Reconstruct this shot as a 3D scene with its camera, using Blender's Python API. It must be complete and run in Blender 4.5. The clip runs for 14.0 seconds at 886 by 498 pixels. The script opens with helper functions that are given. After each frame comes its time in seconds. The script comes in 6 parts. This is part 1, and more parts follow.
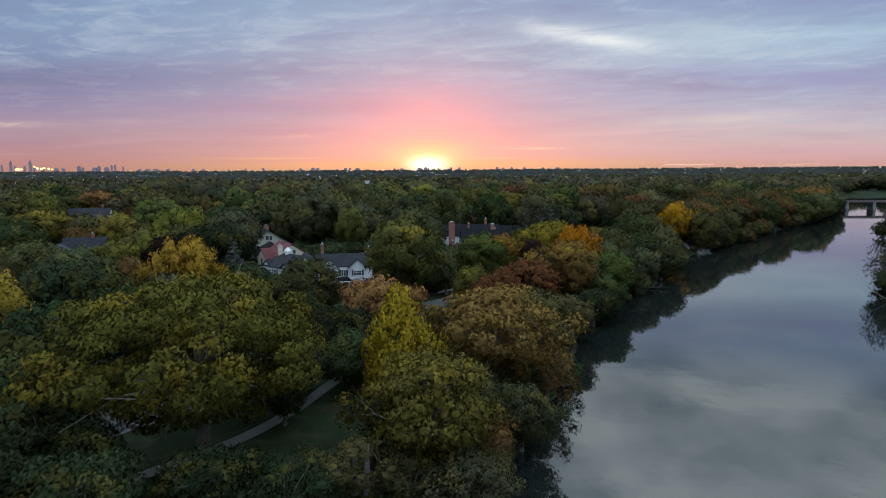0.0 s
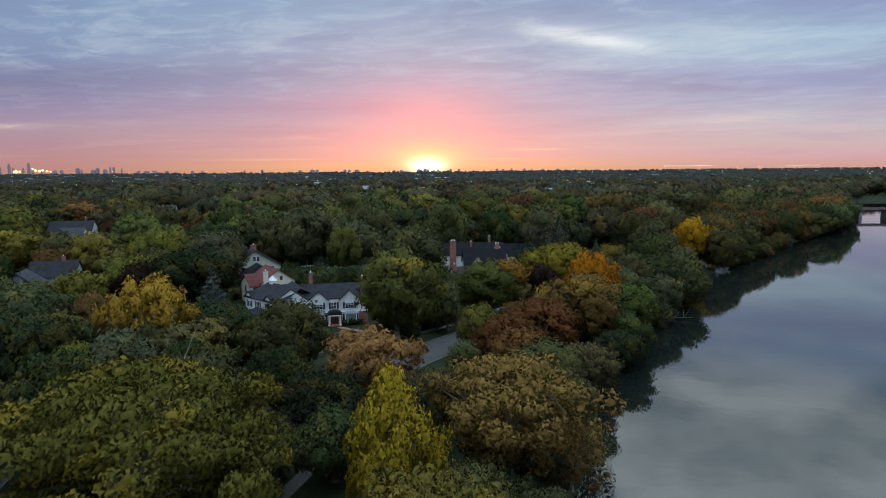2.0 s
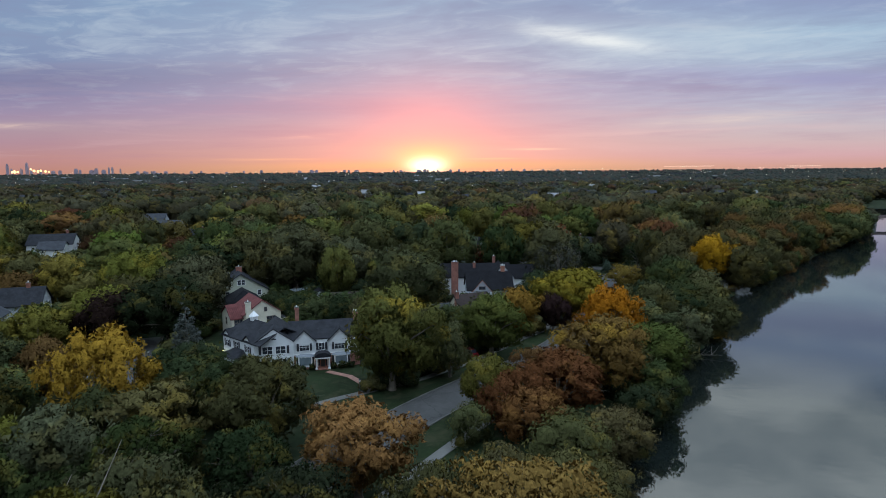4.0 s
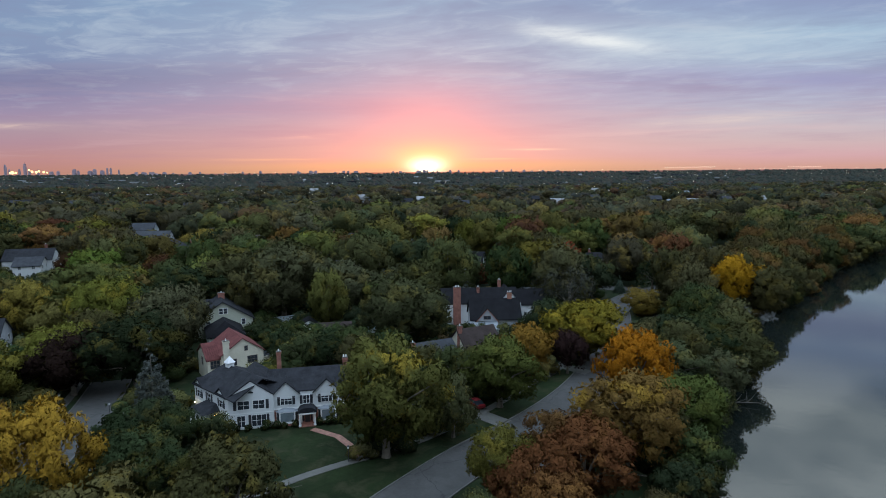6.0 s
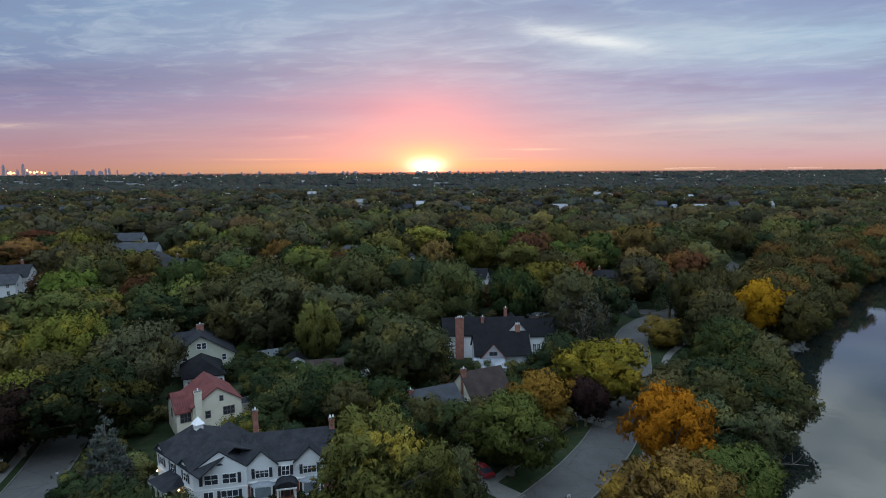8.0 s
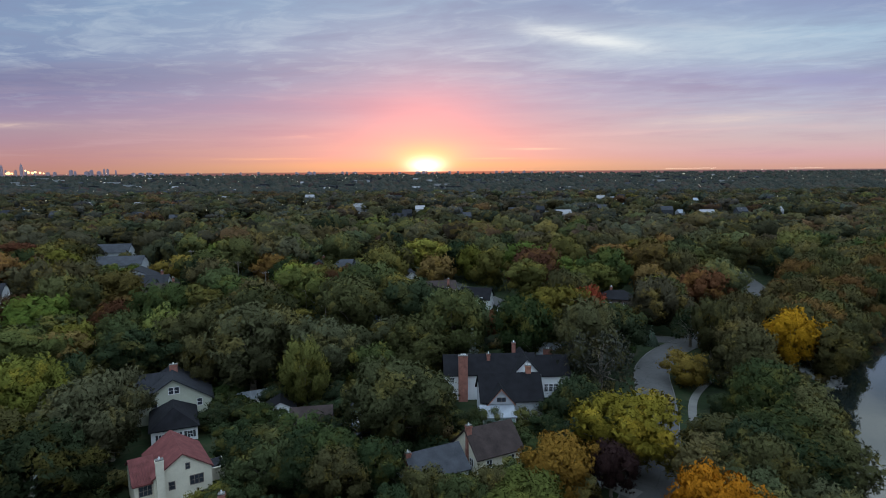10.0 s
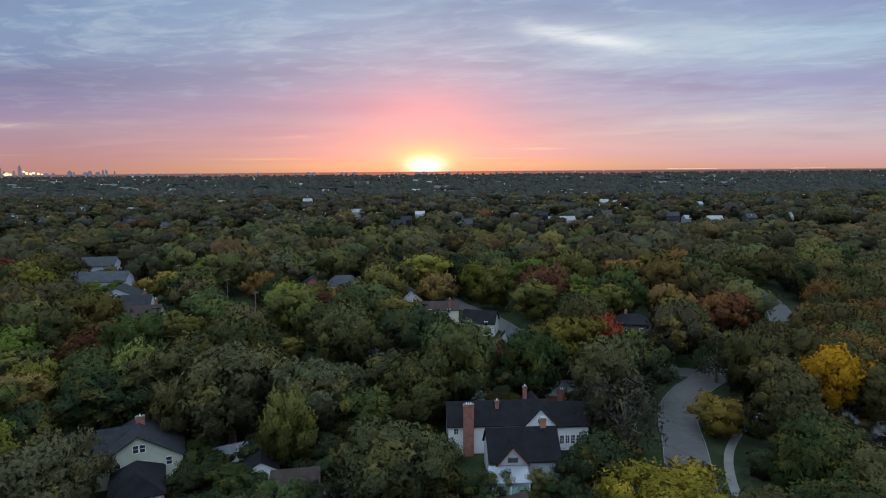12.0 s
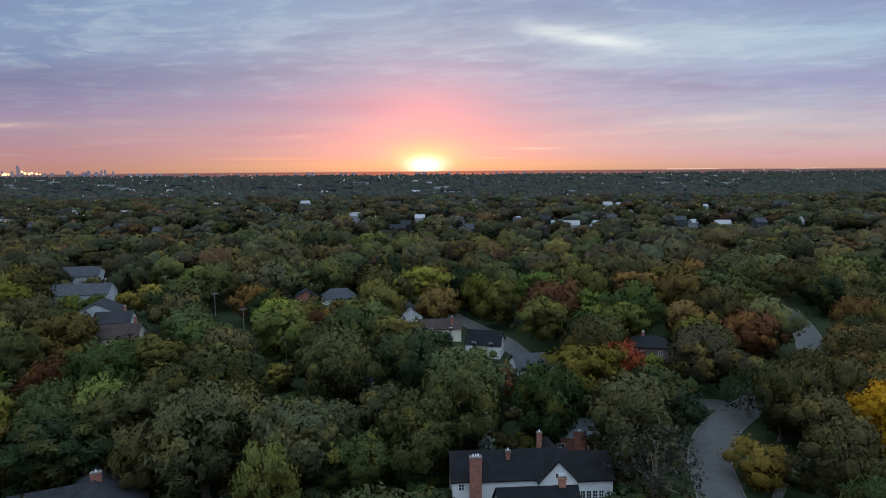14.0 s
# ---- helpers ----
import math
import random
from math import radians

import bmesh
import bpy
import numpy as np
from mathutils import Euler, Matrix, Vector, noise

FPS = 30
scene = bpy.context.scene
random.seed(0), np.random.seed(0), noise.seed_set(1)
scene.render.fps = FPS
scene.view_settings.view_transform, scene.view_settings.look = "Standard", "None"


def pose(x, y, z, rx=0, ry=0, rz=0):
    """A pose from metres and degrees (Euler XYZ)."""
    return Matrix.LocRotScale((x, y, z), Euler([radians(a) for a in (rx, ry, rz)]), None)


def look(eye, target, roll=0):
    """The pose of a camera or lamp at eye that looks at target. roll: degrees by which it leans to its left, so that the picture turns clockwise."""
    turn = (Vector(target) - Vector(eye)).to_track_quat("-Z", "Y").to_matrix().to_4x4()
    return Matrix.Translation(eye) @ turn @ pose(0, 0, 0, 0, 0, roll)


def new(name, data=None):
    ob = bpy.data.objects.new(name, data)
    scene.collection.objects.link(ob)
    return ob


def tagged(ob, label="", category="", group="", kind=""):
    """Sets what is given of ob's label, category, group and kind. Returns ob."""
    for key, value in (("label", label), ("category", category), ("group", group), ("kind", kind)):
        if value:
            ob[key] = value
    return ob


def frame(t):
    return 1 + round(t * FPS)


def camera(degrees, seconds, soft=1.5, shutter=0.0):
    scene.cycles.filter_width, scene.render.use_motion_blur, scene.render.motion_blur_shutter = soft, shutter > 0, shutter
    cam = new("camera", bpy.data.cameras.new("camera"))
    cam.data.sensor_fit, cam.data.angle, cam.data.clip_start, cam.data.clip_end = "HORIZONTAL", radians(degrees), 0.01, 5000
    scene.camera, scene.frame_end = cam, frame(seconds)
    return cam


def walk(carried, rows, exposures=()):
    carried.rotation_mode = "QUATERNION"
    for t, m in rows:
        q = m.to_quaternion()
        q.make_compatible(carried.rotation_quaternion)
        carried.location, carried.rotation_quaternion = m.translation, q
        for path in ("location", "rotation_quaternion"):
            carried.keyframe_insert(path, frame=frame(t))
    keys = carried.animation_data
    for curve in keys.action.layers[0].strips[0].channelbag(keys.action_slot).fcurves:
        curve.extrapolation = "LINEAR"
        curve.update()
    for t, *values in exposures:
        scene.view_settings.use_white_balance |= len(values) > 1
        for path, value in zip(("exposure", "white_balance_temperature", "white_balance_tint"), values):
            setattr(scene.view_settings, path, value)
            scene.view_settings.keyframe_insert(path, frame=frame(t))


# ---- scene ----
cam = camera(70.96, 14.0, 0.8, 0.5)
METRES, EYE, TILT, LEAN, TURN = 78.0, 28.6, -7.36, 0.37, 0.0
ROWS = [
    (0.0, 0.0, 0.0, 0.0, -0.0, 0.0, 0.0),
    (0.5, -0.0007, 0.0469, 0.0195, -0.006, 0.018, 0.03),
    (1.0, -0.0015, 0.0945, 0.0392, -0.012, 0.048, 0.03),
    (1.5, -0.0025, 0.1415, 0.0592, -0.012, 0.078, 0.06),
    (2.0, -0.0037, 0.1878, 0.0795, -0.024, 0.09, 0.1),
    (2.5, -0.0049, 0.2348, 0.1001, -0.03, 0.09, 0.09),
    (3.0, -0.0057, 0.2814, 0.1211, -0.024, 0.072, 0.09),
    (5.5, -0.0125, 0.5229, 0.2238, -0.09, 0.078, 0.08),
    (6.0, -0.0135, 0.57, 0.2449, -0.09, 0.09, 0.08),
    (6.5, -0.0149, 0.6172, 0.2661, -0.108, 0.084, 0.07),
    (7.0, -0.0162, 0.6655, 0.2869, -0.114, 0.096, 0.07),
    (7.5, -0.0177, 0.7137, 0.3079, -0.12, 0.096, 0.05),
    (8.0, -0.0187, 0.7621, 0.3294, -0.132, 0.084, 0.05),
    (10.5, -0.025, 1.0118, 0.4382, -0.162, 0.042, 0.07),
    (11.0, -0.0268, 1.0622, 0.4602, -0.168, 0.036, 0.08),
    (11.5, -0.0283, 1.113, 0.4821, -0.168, 0.048, 0.09),
    (12.0, -0.0298, 1.1636, 0.5045, -0.168, 0.042, 0.12),
    (12.5, -0.0317, 1.2146, 0.5259, -0.174, 0.048, 0.12),
    (13.0, -0.0334, 1.2654, 0.5434, -0.18, 0.03, 0.12),
    (13.5, -0.035, 1.3165, 0.557, -0.18, 0.024, 0.12),
    (14.0, -0.0367, 1.3682, 0.5678, -0.186, 0.012, 0.11),
]
walk(cam, [(t, pose(0, 0, EYE, 0, LEAN, TURN) @ pose(0, 0, 0, TILT, 0, 0) @ pose(METRES * x, METRES * y, METRES * z, 90 + pitch, roll, yaw)) for t, x, y, z, yaw, pitch, roll in ROWS])


# ---- world, sun, exposure ----
def lin(r, g, b):
    """Linear colour from display values 0 to 255."""
    return tuple(((c / 255 + 0.055) / 1.055) ** 2.4 if c > 10 else c / 255 / 12.92 for c in (r, g, b)) + (1.0,)


class Net:
    """Small shorthand for building node trees."""

    def __init__(self, tree):
        self.t = tree
        tree.nodes.clear()

    def node(self, kind, **props):
        n = self.t.nodes.new(kind)
        for k, v in props.items():
            if k == "operation":
                n.operation = v
            elif k == "blend":
                n.data_type, n.blend_type = "RGBA", v
        return n

    def put(self, socket, value):
        if isinstance(value, bpy.types.NodeSocket):
            self.t.links.new(value, socket)
        elif value is not None:
            socket.default_value = value

    def math(self, op, a, b=None, c=None):
        n = self.node("ShaderNodeMath", operation=op)
        for s, v in zip(n.inputs, (a, b, c)):
            self.put(s, v)
        return n.outputs[0]

    def mix(self, fac, a, b, blend="MIX"):
        n = self.node("ShaderNodeMix", blend=blend)
        self.put(n.inputs[0], fac)
        self.put(n.inputs[6], a)
        self.put(n.inputs[7], b)
        return n.outputs[2]

    def noise(self, vec, scale, detail=4.0, rough=0.55, warp=0.0):
        n = self.node("ShaderNodeTexNoise")
        self.put(n.inputs["Vector"], vec)
        n.inputs["Scale"].default_value, n.inputs["Detail"].default_value = scale, detail
        n.inputs["Roughness"].default_value, n.inputs["Distortion"].default_value = rough, warp
        return n.outputs[0]

    def span(self, value, lo, hi, to_lo=0.0, to_hi=1.0):
        n = self.node("ShaderNodeMapRange")
        self.put(n.inputs[0], value)
        for s, v in zip(n.inputs[1:5], (lo, hi, to_lo, to_hi)):
            s.default_value = v
        return n.outputs[0]

    def ramp(self, value, stops):
        n = self.node("ShaderNodeValToRGB")
        self.put(n.inputs[0], value)
        while len(n.color_ramp.elements) < len(stops):
            n.color_ramp.elements.new(0.5)
        for e, (p, c) in zip(n.color_ramp.elements, stops):
            e.position, e.color = p, c
        return n.outputs[0]

    def vec(self, x, y, z):
        n = self.node("ShaderNodeCombineXYZ")
        for s, v in zip(n.inputs, (x, y, z)):
            self.put(s, v)
        return n.outputs[0]


SUN_AZ, SUN_EL = -1.4, 0.6          # degrees from +y to the right, and above the horizon


def build_world():
    world = bpy.data.worlds.new("sunset_sky")
    scene.world = world
    world.use_nodes = True
    g = Net(world.node_tree)
    m = g.math
    way = g.node("ShaderNodeTexCoord").outputs["Generated"]
    sep = g.node("ShaderNodeSeparateXYZ")
    g.put(sep.inputs[0], way)
    x, y, z = sep.outputs
    # position on the sky ahead: sideways and upward slopes
    ahead = m("MAXIMUM", y, 0.08)
    side, up = m("DIVIDE", x, ahead), m("MAXIMUM", m("DIVIDE", z, ahead), 0.0)
    e = m("MAXIMUM", z, 0.0)
    level = m("DIVIDE", up, 0.30)
    left = g.ramp(level, [(0.000, lin(191, 142, 131)), (0.066, lin(189, 144, 147)), (0.147, lin(175, 142, 162)), (0.233, lin(168, 148, 172)), (0.313, lin(150, 140, 178)), (0.399, lin(131, 130, 175)), (0.485, lin(117, 128, 174)), (0.579, lin(123, 144, 186)), (0.723, lin(131, 157, 194)), (0.880, lin(127, 158, 196))])
    middle = g.ramp(level, [(0.000, lin(217, 178, 140)), (0.080, lin(210, 176, 176)), (0.181, lin(203, 169, 188)), (0.295, lin(180, 165, 196)), (0.410, lin(172, 171, 204)), (0.553, lin(168, 180, 210)), (0.697, lin(162, 182, 212)), (0.869, lin(150, 178, 210))])
    right = g.ramp(level, [(0.002, lin(216, 168, 156)), (0.062, lin(216, 176, 184)), (0.142, lin(207, 187, 196)), (0.243, lin(195, 191, 208)), (0.343, lin(177, 181, 210)), (0.458, lin(165, 172, 210)), (0.572, lin(169, 191, 218)), (0.716, lin(166, 195, 222)), (0.859, lin(150, 174, 212))])
    col = g.mix(g.span(side, -0.62, -0.04), left, g.mix(g.span(side, 0.04, 0.5), middle, right))
    # cloud sheets in perspective: broad banks, small ripples, and level streaks low down
    h = m("ADD", up, 0.11)
    u, v = m("DIVIDE", side, h), m("DIVIDE", 1.0, h)
    lean = m("ADD", v, m("MULTIPLY", u, 0.16))
    broad = g.noise(g.vec(m("MULTIPLY", u, 0.5), lean, 1.3), 1.5, 5.0, 0.55, 0.3)
    cells = g.noise(g.vec(m("MULTIPLY", u, 0.75), m("MULTIPLY", lean, 1.25), 7.0), 4.2, 5.0, 0.6, 0.5)
    wisp = g.noise(g.vec(m("MULTIPLY", side, 1.3), m("MULTIPLY", up, 17.0), 3.0), 2.6, 7.0, 0.62, 0.35)
    high = g.span(up, 0.07, 0.17)
    shade = g.mix(high, lin(164, 132, 172), lin(128, 140, 182))
    col = g.mix(m("MULTIPLY", m("MULTIPLY", g.span(broad, 0.48, 0.66), g.span(up, 0.03, 0.12)), 0.45), col, shade)
    col = g.mix(m("MULTIPLY", m("MULTIPLY", g.span(cells, 0.5, 0.72), high), 0.42), col, lin(204, 220, 234))
    col = g.mix(m("MULTIPLY", m("MULTIPLY", g.span(cells, 0.5, 0.3), high), 0.30), col, lin(130, 140, 180))
    low = m("MULTIPLY", g.span(up, 0.004, 0.03), g.span(up, 0.19, 0.10))
    col = g.mix(m("MULTIPLY", m("MULTIPLY", g.span(wisp, 0.52, 0.72), low), 0.26), col, lin(226, 196, 204))
    col = g.mix(m("MULTIPLY", m("MULTIPLY", g.span(wisp, 0.48, 0.3), low), 0.24), col, lin(156, 124, 164))
    # the sky above the view, which the river mirrors
    over = m("ADD", e, 0.1)
    bank = g.span(g.noise(g.vec(m("DIVIDE", x, over), m("DIVIDE", y, over), 4.0), 1.9, 4.0, 0.5, 0.3), 0.40, 0.62)
    tall = g.span(z, 0.25, 0.32)
    col = g.mix(m("MULTIPLY", tall, 0.9), col, g.mix(g.span(z, 0.62, 0.5), lin(205, 228, 252), g.mix(bank, lin(120, 143, 158), lin(226, 240, 244))))

    def bell(cx, cz, wx, wz, slant=0.0):
        """A soft spot on the sky ahead."""
        dx = m("SUBTRACT", side, cx)
        dz = m("SUBTRACT", m("SUBTRACT", up, cz), m("MULTIPLY", dx, slant))
        q = m("ADD", m("POWER", m("ABSOLUTE", m("DIVIDE", dx, wx)), 2.0), m("POWER", m("ABSOLUTE", m("DIVIDE", dz, wz)), 2.0))
        return m("MULTIPLY", m("POWER", 2.718, m("MULTIPLY", q, -1.0)), m("GREATER_THAN", y, 0.0))

    def cloud(cx, cz, wx, wz, slant, amount, colour):
        nonlocal col
        ragged = m("MULTIPLY", g.span(m("ADD", m("MULTIPLY", wisp, 0.5), m("MULTIPLY", cells, 0.5)), 0.38, 0.58, 0.35, 1.15), amount)
        col = g.mix(m("MULTIPLY", bell(cx, cz, wx, wz, slant), ragged), col, lin(*colour))

    # banks and pale strips of cloud
    cloud(-0.649, 0.1459, 0.296, 0.0189, 0.02, 0.60, (116, 118, 162))
    cloud(-0.237, 0.1021, 0.233, 0.0138, 0.03, 0.35, (176, 132, 172))
    cloud(0.611, 0.1347, 0.108, 0.0129, 0.00, 0.55, (142, 144, 196))
    cloud(0.364, 0.1482, 0.081, 0.0086, 0.00, 0.25, (158, 152, 200))
    cloud(0.552, 0.2485, 0.179, 0.0224, 0.00, 0.45, (142, 156, 198))
    cloud(0.310, 0.2260, 0.135, 0.0120, -0.08, 0.40, (150, 156, 192))
    cloud(0.409, 0.2047, 0.170, 0.0292, 0.00, 0.45, (196, 214, 230))
    cloud(0.436, 0.0747, 0.108, 0.0069, 0.05, 0.55, (232, 216, 214))
    cloud(-0.685, 0.0739, 0.081, 0.0043, -0.02, 0.55, (232, 208, 200))
    cloud(-0.214, 0.0538, 0.063, 0.0034, 0.05, 0.50, (246, 196, 190))
    cloud(-0.273, 0.0180, 0.081, 0.0019, 0.00, 0.50, (255, 200, 160))
    cloud(0.337, 0.0555, 0.206, 0.0043, 0.03, 0.30, (236, 206, 208))
    cloud(0.144, 0.0309, 0.038, 0.0015, 0.00, 0.85, (255, 222, 200))
    cloud(0.077, 0.0167, 0.039, 0.0014, 0.00, 0.60, (255, 226, 170))
    # a thin bright gap in the cloud
    cloud(0.254, 0.1966, 0.115, 0.022, -0.12, 0.6, (206, 222, 236))
    cloud(0.229, 0.2006, 0.085, 0.0105, -0.16, 1.0, (240, 248, 252))
    # glow round the sun
    sx, sz = math.tan(radians(SUN_AZ)), math.tan(radians(SUN_EL))
    for dz, wx, wz, amount, colour in ((0.045, 0.20, 0.085, 0.34, (224, 152, 188)), (0.060, 0.090, 0.050, 0.70, (248, 170, 190)), (0.02, 0.12, 0.028, 0.45, (250, 190, 180)),
                                       (-0.004, 0.26, 0.008, 0.5, (255, 200, 130)), (0.010, 0.058, 0.020, 0.75, (255, 226, 165)), (0.004, 0.034, 0.013, 0.85, (255, 244, 185))):
        col = g.mix(m("MULTIPLY", bell(sx, sz + dz, wx, wz), amount), col, lin(*colour))
    col = g.mix(bell(sx, sz - 0.004, 0.025, 0.0105), col, (2.2, 2.1, 1.6, 1.0))
    # clearer, brighter sky overhead and away from the sunset
    back = m("MULTIPLY", g.span(y, 0.1, -0.7, 1.0, 1.25), m("MULTIPLY", g.span(z, 0.30, 0.6, 1.0, 1.8), g.span(z, 0.6, 0.9, 1.0, 1.75)))
    col = g.mix(1.0, col, g.vec(back, back, back), "MULTIPLY")
    # the far land under the horizon, in haze
    col = g.mix(g.span(z, -0.0025, -0.0045), col, lin(92, 84, 96))
    sky = g.node("ShaderNodeTexSky")
    sky.sky_type, sky.sun_disc = "NISHITA", False
    sky.sun_elevation, sky.sun_rotation = radians(SUN_EL), radians(SUN_AZ)
    b1, b2 = g.node("ShaderNodeBackground"), g.node("ShaderNodeBackground")
    g.put(b1.inputs[0], sky.outputs[0])
    b1.inputs[1].default_value = 0.03
    g.put(b2.inputs[0], col)
    b2.inputs[1].default_value = 0.88
    add = g.node("ShaderNodeAddShader")
    g.put(add.inputs[0], b1.outputs[0])
    g.put(add.inputs[1], b2.outputs[0])
    out = g.node("ShaderNodeOutputWorld")
    g.put(out.inputs[0], add.outputs[0])


build_world()
sun_data = bpy.data.lights.new("sun", "SUN")
sun_data.energy, sun_data.angle, sun_data.color = 0.12, radians(1.5), (1.0, 0.55, 0.28)
sun = new("sun", sun_data)
sun.matrix_world = look((0, 0, 50), (-math.sin(radians(SUN_AZ)), -math.cos(radians(SUN_AZ)), 50 - math.tan(radians(SUN_EL + 1.5))))


# ---- materials ----
def material(name, col, rough=0.8, vary=0.25, scale=1.0, bump=0.0, bump_scale=8.0, metal=0.0, second=None, spec=0.5, coords="Object"):
    """A surface with stains at one scale and grain at another."""
    mat = bpy.data.materials.new(name)
    mat.use_nodes = True
    g = Net(mat.node_tree)
    p = g.node("ShaderNodeTexCoord").outputs[coords]
    big, small = g.noise(p, scale, 4.0), g.noise(p, scale * 9, 3.0)
    tone = g.math("ADD", g.span(big, 0.3, 0.7, 1 - vary, 1 + vary), g.span(small, 0.3, 0.7, -vary * 0.5, vary * 0.5))
    a = g.mix(1.0, (*col, 1), g.vec(tone, tone, tone), "MULTIPLY")
    if second:
        a = g.mix(g.span(g.noise(p, scale * 2.3, 5.0, 0.65, 0.5), 0.5, 0.66), a, (*second, 1))
    s = g.node("ShaderNodeBsdfPrincipled")
    g.put(s.inputs["Base Color"], a)
    s.inputs["Roughness"].default_value, s.inputs["Metallic"].default_value = rough, metal
    s.inputs["Specular IOR Level"].default_value = spec
    if bump:
        b = g.node("ShaderNodeBump")
        b.inputs["Strength"].default_value, b.inputs["Distance"].default_value = bump, 0.05
        g.put(b.inputs["Height"], g.noise(p, bump_scale, 4.0))
        g.put(s.inputs["Normal"], b.outputs[0])
    g.put(g.node("ShaderNodeOutputMaterial").inputs[0], s.outputs[0])
    return mat


def leaf_material(name, joined=False, grain=6.0):
    """Foliage: the tree's own colour, mottled by sprays of leaves and with patches that have turned."""
    mat = bpy.data.materials.new(name)
    mat.use_nodes = True
    g = Net(mat.node_tree)
    geo = g.node("ShaderNodeNewGeometry")
    if joined:
        own = g.node("ShaderNodeAttribute")
        own.attribute_name = "tint"
        own, share = own.outputs["Color"], own.outputs["Alpha"]
    else:
        own = g.node("ShaderNodeObjectInfo")
        own, share = own.outputs["Color"], own.outputs["Alpha"]
    tc = g.node("ShaderNodeTexCoord").outputs["Object"]
    patch = g.noise(tc, 0.19, 2.0)
    turned = g.mix(0.5, g.mix(1.0, own, (1.6, 1.3, 0.8, 1), "MULTIPLY"), (0.30, 0.205, 0.03, 1))
    c = g.mix(g.math("MULTIPLY", g.span(patch, 0.54, 0.6), share), own, turned)
    sprays = g.span(g.noise(tc, 2.6, 4.0, 0.7), 0.34, 0.66, 0.66, 1.34)
    tone = g.math("MULTIPLY", sprays, g.span(geo.outputs["Random Per Island"], 0, 1, *((0.76, 1.24) if grain else (0.8, 1.2))))
    c = g.mix(1.0, c, g.vec(tone, tone, tone), "MULTIPLY")
    d, tr, mx = g.node("ShaderNodeBsdfDiffuse"), g.node("ShaderNodeBsdfTranslucent"), g.node("ShaderNodeMixShader")
    for s in (d, tr):
        g.put(s.inputs[0], c)
    mx.inputs[0].default_value = 0.12
    g.put(mx.inputs[1], d.outputs[0])
    g.put(mx.inputs[2], tr.outputs[0])
    out = g.node("ShaderNodeOutputMaterial")
    if not grain:
        g.put(out.inputs[0], mx.outputs[0])
        return mat
    # the sprays are cut out into leaves, with gaps between
    leafy = g.math("GREATER_THAN", g.noise(tc, grain, 2.0, 0.6), 0.45)
    gap, cut = g.node("ShaderNodeBsdfTransparent"), g.node("ShaderNodeMixShader")
    g.put(cut.inputs[0], leafy)
    g.put(cut.inputs[1], gap.outputs[0])
    g.put(cut.inputs[2], mx.outputs[0])
    g.put(out.inputs[0], cut.outputs[0])
    return mat


def woods_material():
    """Far foliage, each crown with its own colour, greyed to imitate haze."""
    mat = bpy.data.materials.new("hazed_far_foliage")
    mat.use_nodes = True
    g = Net(mat.node_tree)
    r = g.node("ShaderNodeNewGeometry").outputs["Random Per Island"]
    p = g.node("ShaderNodeTexCoord").outputs["Object"]
    # ramp kept near grey: the haze of distance is painted into it
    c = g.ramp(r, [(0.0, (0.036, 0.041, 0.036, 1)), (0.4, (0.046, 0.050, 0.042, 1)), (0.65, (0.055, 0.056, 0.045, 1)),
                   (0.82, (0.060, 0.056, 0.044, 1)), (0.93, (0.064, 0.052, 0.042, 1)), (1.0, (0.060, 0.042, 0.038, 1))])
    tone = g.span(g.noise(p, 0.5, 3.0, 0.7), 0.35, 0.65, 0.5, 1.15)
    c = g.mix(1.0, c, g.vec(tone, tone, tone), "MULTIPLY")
    d = g.node("ShaderNodeBsdfDiffuse")
    g.put(d.inputs[0], c)
    g.put(g.node("ShaderNodeOutputMaterial").inputs[0], d.outputs[0])
    return mat


def water_material():
    mat = bpy.data.materials.new("river_water")
    mat.use_nodes = True
    g = Net(mat.node_tree)
    p = g.node("ShaderNodeTexCoord").outputs["Object"]
    s = g.node("ShaderNodeBsdfPrincipled")
    s.inputs["Base Color"].default_value = (0.008, 0.011, 0.010, 1)
    s.inputs["IOR"].default_value = 2.1
    g.put(s.inputs["Roughness"], g.span(g.noise(p, 0.02, 3.0), 0.4, 0.65, 0.004, 0.03))
    b = g.node("ShaderNodeBump")
    b.inputs["Strength"].default_value, b.inputs["Distance"].default_value = 0.035, 0.3
    g.put(b.inputs["Height"], g.noise(p, 0.45, 3.0))
    g.put(s.inputs["Normal"], b.outputs[0])
    g.put(g.node("ShaderNodeOutputMaterial").inputs[0], s.outputs[0])
    return mat


def glow_material(name, col, strength):
    mat = bpy.data.materials.new(name)
    mat.use_nodes = True
    g = Net(mat.node_tree)
    e = g.node("ShaderNodeEmission")
    e.inputs[0].default_value, e.inputs[1].default_value = (*col, 1), strength
    g.put(g.node("ShaderNodeOutputMaterial").inputs[0], e.outputs[0])
    return mat


GRASS = material("lawn_grass", (0.013, 0.021, 0.008), 0.95, 0.35, 0.12, 0.5, 3.0, second=(0.03, 0.032, 0.016), spec=0.1)
ASPHALT = material("worn_asphalt", (0.048, 0.047, 0.045), 0.9, 0.18, 0.25, 0.2, 6.0, second=(0.039, 0.038, 0.037))


